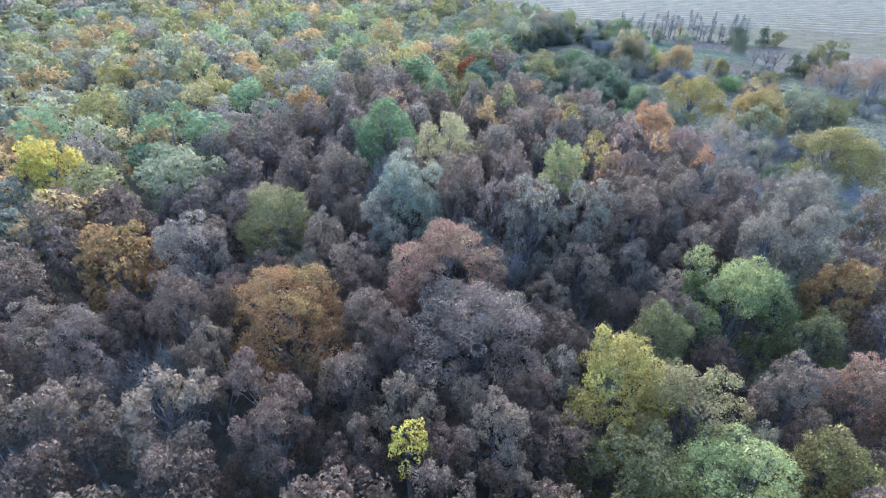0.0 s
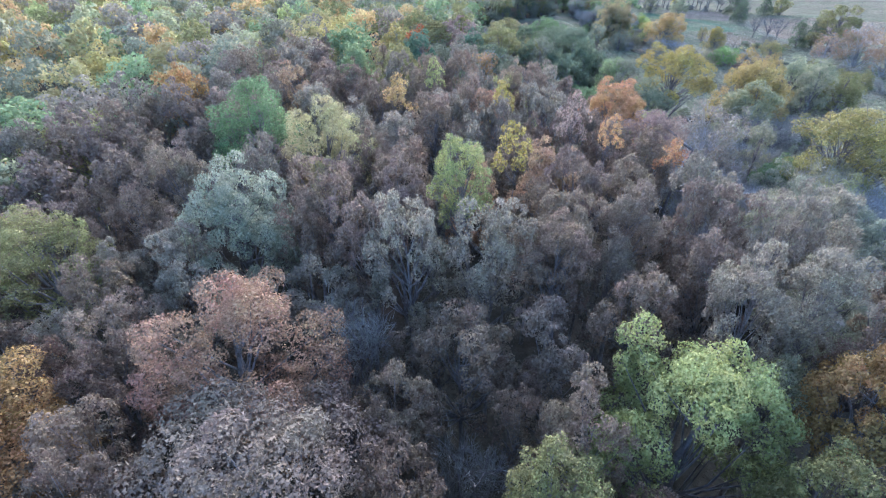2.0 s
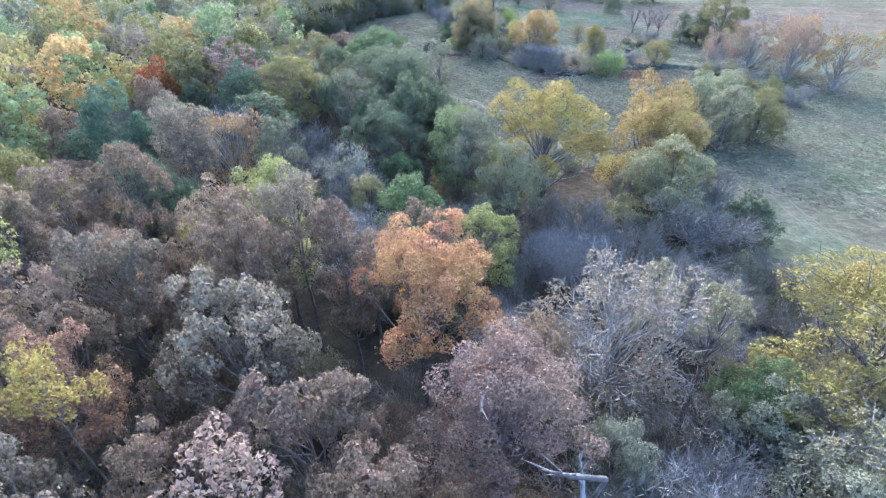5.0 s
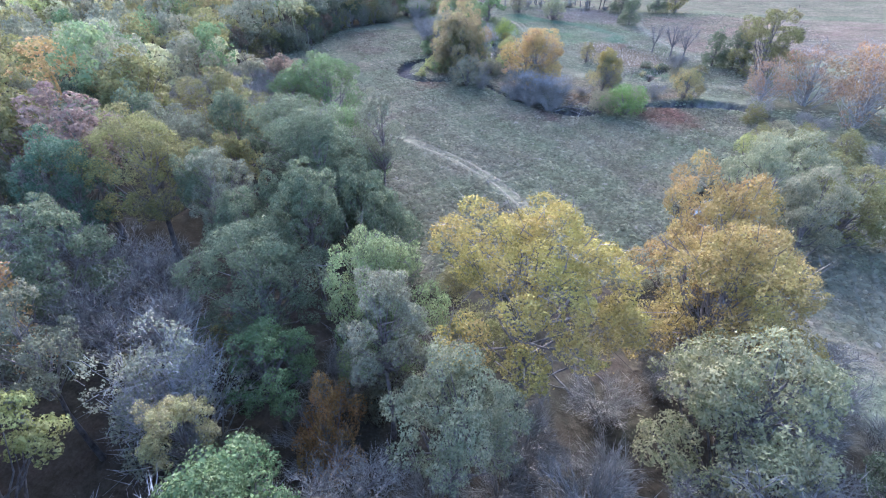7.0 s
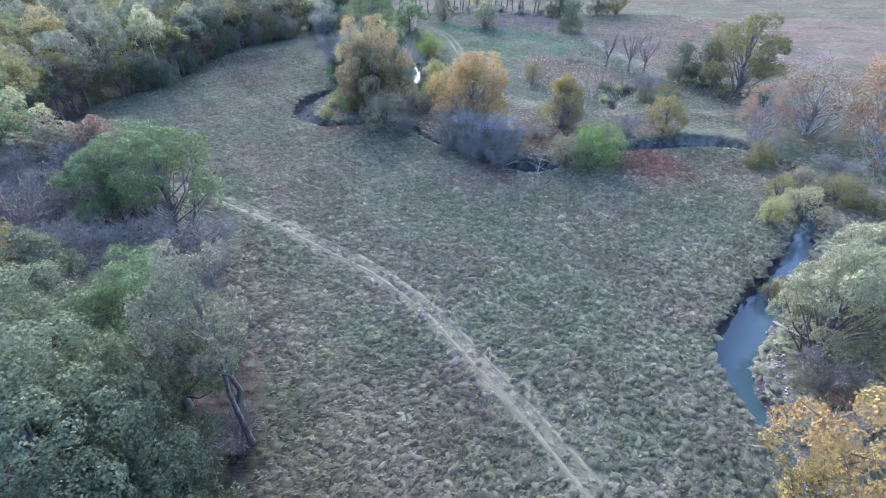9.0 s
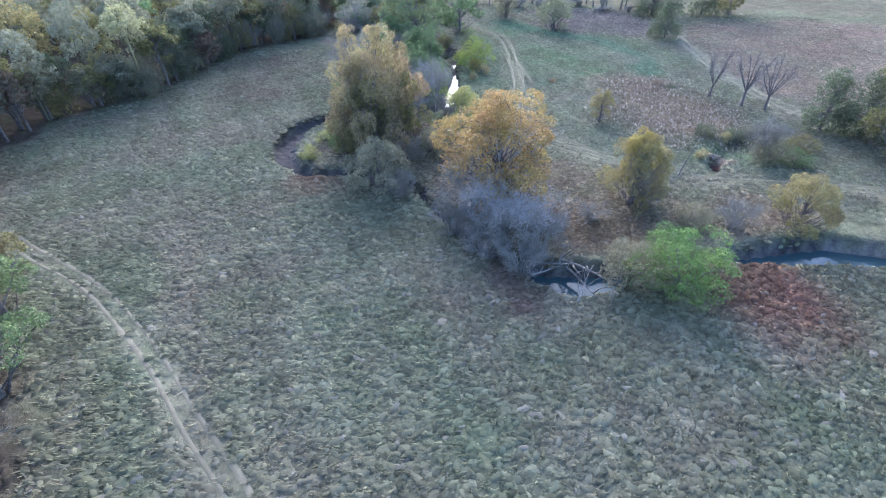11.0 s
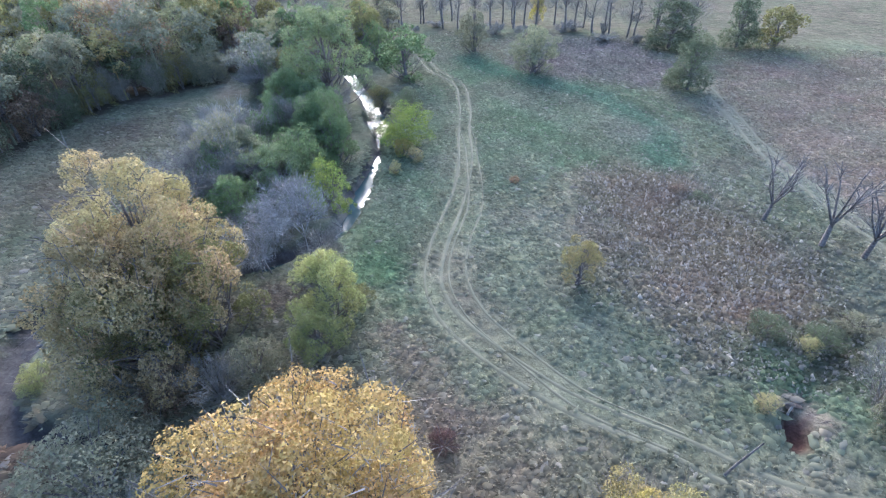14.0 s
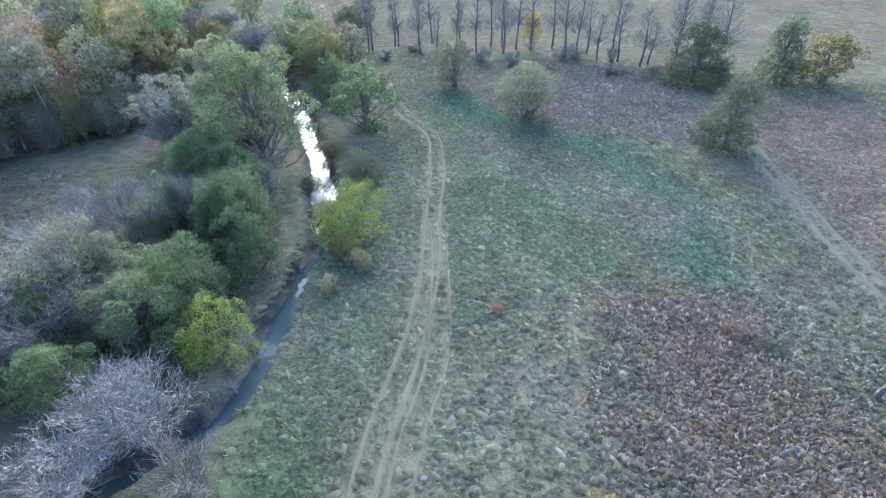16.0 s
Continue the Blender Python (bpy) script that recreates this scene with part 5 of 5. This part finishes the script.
def tufts(name, label, poly, count, seed, height, width, blades=5, lean=(-0.35, -0.6), avoid=(), gauge=0.62, box=None, seedy=0.04, fuzzy=0.8, shade=1.16):
    rng = np.random.default_rng(seed)
    xs, ys = [p[0] for p in poly], [p[1] for p in poly]
    box = box or (min(xs), max(xs), min(ys), max(ys))
    x, y = rng.uniform(box[0], box[1], count * 3), rng.uniform(box[2], box[3], count * 3)
    ok = inside(poly, x + 1.5 * wave(x * 1.3, y * 1.3, 5.0) + rng.normal(0, fuzzy, len(x)), y + 1.5 * wave(x * 1.1, y * 1.4, 6.0) + rng.normal(0, fuzzy, len(x)))
    x, y = x[ok], y[ok]
    d = distance_to(CREEK_LINE, x, y)
    ok = d > creek_width(x, y) + 0.25 + 0.25 * rng.random(len(x))
    wash = np.where((np.abs(x - 20) < 6) & (np.abs(y - 54.5) < 9), gully_depth(x, y), 0.0)
    ok &= (wash < 0.36) & (np.hypot(x - 18.2, y - 51.7) > 0.75)
    for line in avoid:
        p = smooth_line(line, 0.8)
        dd = distance_to(p, x, y)
        ok &= (np.abs(dd - gauge) > 0.3) | (rng.random(len(x)) < 0.05)
        ok &= (dd > gauge + 0.5) | (rng.random(len(x)) < 0.6)
    x, y, d, wash = x[ok][:count], y[ok][:count], d[ok][:count], wash[ok][:count]
    z = 0.12 * wave(x * 0.5, y * 0.5) - 0.04 - wash - np.where(d < 8, creek_depth(d, x, y), 0.0)
    n = len(x)
    s = rng.uniform(0.6, 1.35, n)
    gx, gy = np.clip(np.searchsorted(GX, x), 0, len(GX) - 1), np.clip(np.searchsorted(GY, y), 0, len(GY) - 1)
    # shade mostly above 1: colour lifted against the tufts' dark backlit sides
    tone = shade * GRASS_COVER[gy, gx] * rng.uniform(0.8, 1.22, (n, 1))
    pale = rng.random(n) < seedy
    tone[pale] = tone[pale] * 0.4 + np.array((0.2, 0.18, 0.155)) * (1.35 if seedy > 0.5 else 0.8)
    sp, tones = Soup(), []
    ang = np.arange(6) * 1.0472
    mw, mhgt = width * s * rng.uniform(0.5, 1.0, n), height * s * rng.uniform(0.35, 0.85, n)
    lie = math.atan2(lean[1], lean[0]) + rng.normal(0, 0.7, n)
    stretch = rng.uniform(1.0, 1.7, n)
    along, across = np.cos(ang + 1.0)[None, :] * (mw * stretch)[:, None], np.sin(ang + 1.0)[None, :] * (mw / stretch)[:, None]
    co, si = np.cos(lie)[:, None], np.sin(lie)[:, None]
    ring = np.stack([x[:, None] + along * co - across * si, y[:, None] + along * si + across * co, np.repeat((z - 0.05)[:, None], 6, 1)], -1)
    top = np.stack([x + 0.5 * mw * stretch * np.cos(lie), y + 0.5 * mw * stretch * np.sin(lie), z + mhgt], -1)[:, None, :]
    mound = np.concatenate([ring, top], 1).reshape(-1, 3)
    k7 = np.arange(n)[:, None] * 7
    fans = np.stack([np.stack([k7[:, 0] + i, k7[:, 0] + (i + 1) % 6, k7[:, 0] + 6], 1) for i in range(6)], 1).reshape(-1, 3)
    sp.add(mound, tris=fans)
    tones.append(np.repeat(tone, 7, 0))
    for k in range(blades):
        a = rng.uniform(0, 6.3, n)
        ox, oy = width * s * rng.uniform(0.0, 0.5, n) * np.cos(a), width * s * rng.uniform(0.0, 0.5, n) * np.sin(a)
        b = math.atan2(lean[1], lean[0] + 1e-6) + 1.57 + rng.normal(0, 0.5, n)
        w = width * s * rng.uniform(0.1, 0.2, n)
        tipx = ox * 1.6 + height * s * (lean[0] + rng.normal(0, 0.35, n))
        tipy = oy * 1.6 + height * s * (lean[1] + rng.normal(0, 0.35, n))
        hz = height * s * rng.uniform(0.6, 1.1, n)
        v = np.stack([np.stack([x + ox + w * np.cos(b), y + oy + w * np.sin(b), z], 1), np.stack([x + ox - w * np.cos(b), y + oy - w * np.sin(b), z], 1),
                      np.stack([x + tipx, y + tipy, z + hz], 1)], 1).reshape(-1, 3)
        sp.add(v, tris=np.arange(3 * n).reshape(-1, 3))
        tones.append(np.repeat(tone, 3, 0))
    me = sp.mesh(name, GRASS, True)
    tones = np.concatenate(tones)
    me.color_attributes.new("cover", "FLOAT_COLOR", "POINT").data.foreach_set("color", np.concatenate([tones, np.ones((len(tones), 1))], 1).ravel())
    tagged(new(name, me), label, "grass", kind="stuff")


FIELD = [(4, -13), (-5, -15), (-10.5, -9), (-14, -2.5), (-18.5, 5), (-25.5, 12), (-33, 17), (-46, 20), (-56, 31), (-58, 45), (-53, 56), (-54, 68), (-52, 80), (-40, 80), (-32, 66), (-26, 52), (-27, 44), (-25, 41.2), (-19, 40.4), (-13, 40.8), (-7.5, 35.5), (1, 30),
         (5, 29.3), (10.6, 32.6), (21, 36.4), (29.5, 36), (32.4, 32), (30.5, 21), (23.6, 11), (17, 2.8), (16.9, -4), (17, -9)]
OUTER = [(-24, 108), (-14, 70), (-9, 58), (-4, 52), (12, 46), (24, 44), (34, 42), (46, 60), (46, 118), (10, 121), (-22, 121)]
EAST = [(16.9, -4), (16.4, 0), (17, 2.8), (20.2, 7), (23.6, 11), (30.5, 21), (33, 28), (31, 36), (60, 40), (60, -20), (24, -17), (18.5, -10)]
tufts("pasture_tussocks", "pale dry tussocks of rough pasture grass", FIELD, 64000, 1, 0.27, 0.42, 2, (-0.7, -0.7), (TRACK,), 0.48, seedy=0.025, shade=1.1)
tufts("meadow_tussocks", "green and tan meadow grass beside the creek", MEADOW, 22000, 2, 0.18, 0.36, 2, (-0.7, -0.3), (TRACK_NORTH, TRACK_BESIDE, ARC), seedy=0.01)
tufts("rough_grass", "mixed dry grass of the creek flats", OUTER, 56000, 3, 0.22, 0.36, 2, (-0.7, -0.3), (TRACK_NORTH, TRACK_BESIDE, LANE), seedy=0.05)
tufts("far_bank_grass", "grey rough grass beyond the creek", EAST, 14000, 8, 0.2, 0.5, 3, (-0.8, -0.8))
tufts("dead_weeds", "dead brown weeds with pale seed heads", SCRUB, 9000, 4, 0.26, 0.27, 1, (-0.5, -0.4), seedy=0.25, fuzzy=3.0, shade=1.0)
tufts("seed_heads", "pale fluffy seed heads above dead weeds", SCRUB, 4800, 9, 0.38, 0.15, 1, (-0.15, -0.15), seedy=0.55, fuzzy=2.0)
tufts("fence_weeds", "dead brown weeds with pale seed heads", SCRUB_NORTH, 5200, 5, 0.3, 0.34, 1, (-0.4, -0.3), seedy=0.16, fuzzy=1.8)
tufts("red_grass", "reddish dry grass of the upper field", RED_FIELD, 12000, 6, 0.16, 0.4, 1, (-0.8, -0.5), (LANE,), box=(18, 60, 70, 116), fuzzy=1.5)
tufts("bend_weeds", "russet weeds in the bend of the creek", POINT, 14000, 7, 0.2, 0.34, 3, (-0.6, -0.6), seedy=0.05, fuzzy=1.4)


# ---- mown rows on the far field ----
rows_soup = Soup()
for k in range(20):
    xs = np.linspace(-120, 420, 70)
    ys = 178 + k * 11.0 + 10 * np.sin(xs * 0.006 + 0.4) - 0.1 * xs
    for i in range(len(xs) - 1):
        a, b = (xs[i], ys[i]), (xs[i + 1], ys[i + 1])
        w = 1.2 + 0.3 * math.sin(i * 1.7 + k)
        rows_soup.add([(a[0], a[1] - w, -0.05), (b[0], b[1] - w, -0.05), (b[0], b[1], 0.35), (a[0], a[1], 0.35), (a[0], a[1] + w, -0.05), (b[0], b[1] + w, -0.05)], quads=[(0, 1, 2, 3), (3, 2, 5, 4)])
tagged(new("mown_rows", rows_soup.mesh("mown_rows", RUT)), "long rows of mown hay on a distant field", "hay", kind="stuff")

# ---- fallen wood and small things ----
def fallen_log(x, y, z, length, r, turn, tilt=4, branches=5, seed=1, label="bleached fallen limb with broken branches", mat=DEAD_WOOD):
    rng = np.random.default_rng(seed)
    sp = Soup()
    s = np.linspace(0, length, 7)
    main = np.stack([s, 0.06 * length * np.sin(s / length * 3 + seed), r * 0.6 + 0.05 * length * np.sin(s / length * 2)], 1)
    tube(sp, main, r * np.linspace(1, 0.3, 7), 7)
    log = tagged(new("fallen_log", sp.mesh("fallen_log", mat, True)), label, "log")
    log.matrix_basis = Matrix.Translation((x, y, z)) @ Euler((0, radians(-tilt), radians(turn))).to_matrix().to_4x4()
    for k in range(branches):
        bs = Soup()
        p = main[1 + k % 5]
        a = rng.uniform(-1.2, 1.2)
        d = unit(np.array((rng.uniform(0.3, 1.0), math.sin(a), abs(math.cos(a)) * 0.8)))
        q = p + d * length * rng.uniform(0.15, 0.35)
        tube(bs, (p, (p + q) / 2 + rng.normal(0, 0.08, 3), q, q + unit(d + rng.normal(0, 0.5, 3)) * length * 0.12), (r * 0.45, r * 0.35, r * 0.22, r * 0.05), 5)
        ob = new("branch", bs.mesh("branch", mat, True))
        ob.parent = log
    return log


fallen_log(2.2, 31.6, -0.5, 6.5, 0.16, -28, 6, 6, 1, "bleached fallen trunk lying across the creek pool")
fallen_log(3.4, 31.2, -0.6, 5.0, 0.12, -50, 5, 5, 2, "bleached fallen limb lying in the creek pool")
fallen_log(0.6, 30.6, -0.3, 4.2, 0.10, -8, 12, 6, 3, "grey fallen limb propped on the creek bank")
fallen_log(1.4, 29.0, 0.0, 3.4, 0.08, 30, 4, 5, 4, "grey fallen limb in the creekside grass")
fallen_log(4.6, 26.8, 0.0, 4.0, 0.08, 70, 3, 4, 5, "bleached limb lying on pasture grass")
fallen_log(-27.8, 45.2, -1.1, 3.0, 0.09, 35, 2, 3, 6, "bleached limb lying on creek mud")
fallen_log(-27.2, 47.8, -1.0, 2.6, 0.07, 80, 6, 3, 7, "bleached limb lying on creek mud")
fallen_log(2.0, -20.0, 0.1, 5.5, 0.13, 32, 10, 6, 8, "pale fallen limb under a golden tree")
fallen_log(6.0, -24.5, 0.1, 5.0, 0.1, 150, 6, 5, 9, "pale fallen limb under a golden tree")
fallen_log(20.5, 5.4, -0.2, 6.0, 0.12, -60, 8, 5, 10, "pale fallen limb leaning from the creek bank")
fallen_log(19.6, -1.2, -0.1, 5.0, 0.1, -80, 5, 4, 11, "pale fallen limb beside the creek")
fallen_log(-18.0, 59.6, 0.0, 4.6, 0.1, 15, 10, 7, 12, "bleached fallen limb among creek thickets")
fallen_log(-20.5, 56.2, 0.0, 4.0, 0.09, -20, 8, 7, 13, "bleached fallen limb among creek thickets")
fallen_log(-13.9, 62.4, -1.0, 3.4, 0.09, 160, 3, 4, 14, "dark limb lying in the creek")


def dead_tree(x, y, h, lean, turn, seed, label):
    """Broken snag: a leaning trunk with a few stubs."""
    rng = np.random.default_rng(seed)
    sp = Soup()
    zs = np.linspace(-0.3, h, 7)
    main = np.stack([lean * (zs / h) ** 2 * h, 0.15 * np.sin(zs), zs], 1)
    tube(sp, main, 0.26 * np.linspace(1, 0.25, 7), 8)
    root = tagged(new("dead_tree", sp.mesh("dead_tree", BARK, True)), label, "tree")
    root.matrix_basis = Matrix.Translation((x, y, height_at(x, y))) @ Matrix.Rotation(radians(turn), 4, "Z")
    for k in range(8):
        p = main[2 + k % 5]
        a = k * 2.4 + rng.uniform(0, 1)
        d = np.array((math.cos(a), math.sin(a), rng.uniform(0.3, 1.0)))
        ln = rng.uniform(1.2, 3.0)
        bs = Soup()
        tube(bs, (p, p + d * ln * 0.5 + rng.normal(0, 0.15, 3), p + d * ln), (0.11, 0.08, 0.02), 6)
        for j in range(3):
            e = p + d * ln * (0.5 + 0.2 * j)
            tube(bs, (e, e + unit(d + rng.normal(0, 0.7, 3)) * ln * 0.4), (0.045, 0.01), 4)
        ob = new("branch", bs.mesh("branch", PALE_BARK if k % 3 == 0 else BARK, True))
        ob.parent = root


dead_tree(4.6, -62.0, 12.0, 0.12, 20, 1, "dark dead tree with broken limbs in the wood")
dead_tree(2.2, -57.6, 12.5, -0.1, 70, 2, "dark dead tree with broken limbs in the wood")
dead_tree(17.0, -50.5, 8.5, 0.35, -20, 3, "pale broken tree leaning out of the thicket")

plant("bush", 15.8, 51.5, 1.1, 0.65, "paleyellow", "beside the washed-out pit")
plant("bush", 20.0, 57.0, 1.3, 1.2, "darkgreen", "along the ditch")
plant("bush", 21.9, 59.2, 1.2, 1.2, "greyolive", "along the ditch")
plant("bush", 18.9, 56.2, 1.2, 0.7, "paleyellow", "along the ditch")
plant("bush", -0.8, 71.3, 0.7, 0.5, "russet", "in the meadow")
plant("bush", 13.2, 73.0, 0.8, 0.8, "brown", "in the meadow")
plant("bush", 14.8, 72.2, 0.7, 0.8, "darkgreen", "in the meadow")
plant("bush", -11.2, 73.4, 1.7, 0.9, "paleyellow", CREEKSIDE)
plant("bush", -12.2, 70.6, 1.4, 0.7, "paleyellow", CREEKSIDE)
plant("bush", -8.2, 53.4, 1.6, 1.0, "olive", CREEKSIDE)
plant("bush", 24.4, 51.8, 1.8, 1.6, "green", "beside the track")
plant("bush", 26.2, 55.6, 1.6, 1.8, "olive", "beside the track")
plant("bush", 16.8, 57.0, 1.4, 1.2, "darkgreen", "among the weeds")
lean_pole = Soup()
tube(lean_pole, ((0, 0, -0.3), (0.3, 0.05, 1.2), (0.75, 0.1, 2.9)), (0.07, 0.06, 0.035), 7)
pole = tagged(new("leaning_pole", lean_pole.mesh("leaning_pole", BARK, True)), "thin dead trunk leaning beside the wheel track", "trunk")
pole.location = (13.2, 47.0, height_at(13.2, 47.0))
post = Soup()
tube(post, ((0, 0, -0.3), (0, 0.02, 0.5), (0.01, 0.04, 1.05)), (0.06, 0.055, 0.05), 8)
stake = tagged(new("marker_post", post.mesh("marker_post", PALE_BARK, True)), "pale wooden marker post beside the wheel track", "post")
stake.location = (17.0, 51.6, height_at(17.0, 51.6))

# stones of the gravel bars
def stones(cx, cy, n, spread, along, seed):
    rng = np.random.default_rng(seed)
    bar = tagged(new("gravel_bar"), "bar of grey river stones beside the water", "stones", kind="stuff")
    sp = Soup()
    for k in range(n):
        u, w = rng.normal(0, spread), rng.normal(0, 0.55)
        x, y = cx + u * math.cos(along) - w * math.sin(along), cy + u * math.sin(along) + w * math.cos(along)
        r = rng.uniform(0.05, 0.16)
        c, _ = lobe_centres(rng, 10, r, r * 0.6, 0.0, 1.0, -1.0)
        bm = bmesh.new()
        for p in c:
            bm.verts.new(p)
        bmesh.ops.convex_hull(bm, input=bm.verts)
        vs = [v for v in bm.verts if v.link_faces]
        for i, v in enumerate(vs):
            v.index = i
        idx = {v: i for i, v in enumerate(vs)}
        sp.add([(v.co.x + x, v.co.y + y, v.co.z + height_at(x, y)) for v in vs], tris=[[idx[v] for v in f.verts] for f in bm.faces])
        bm.free()
    part_ob = new("stone_mass", sp.mesh("stone_mass", GRAVEL))
    part_ob.parent = bar


stones(18.4, 0.6, 220, 2.6, 1.3, 1)
stones(-9.4, 38.4, 160, 1.6, -0.5, 2)
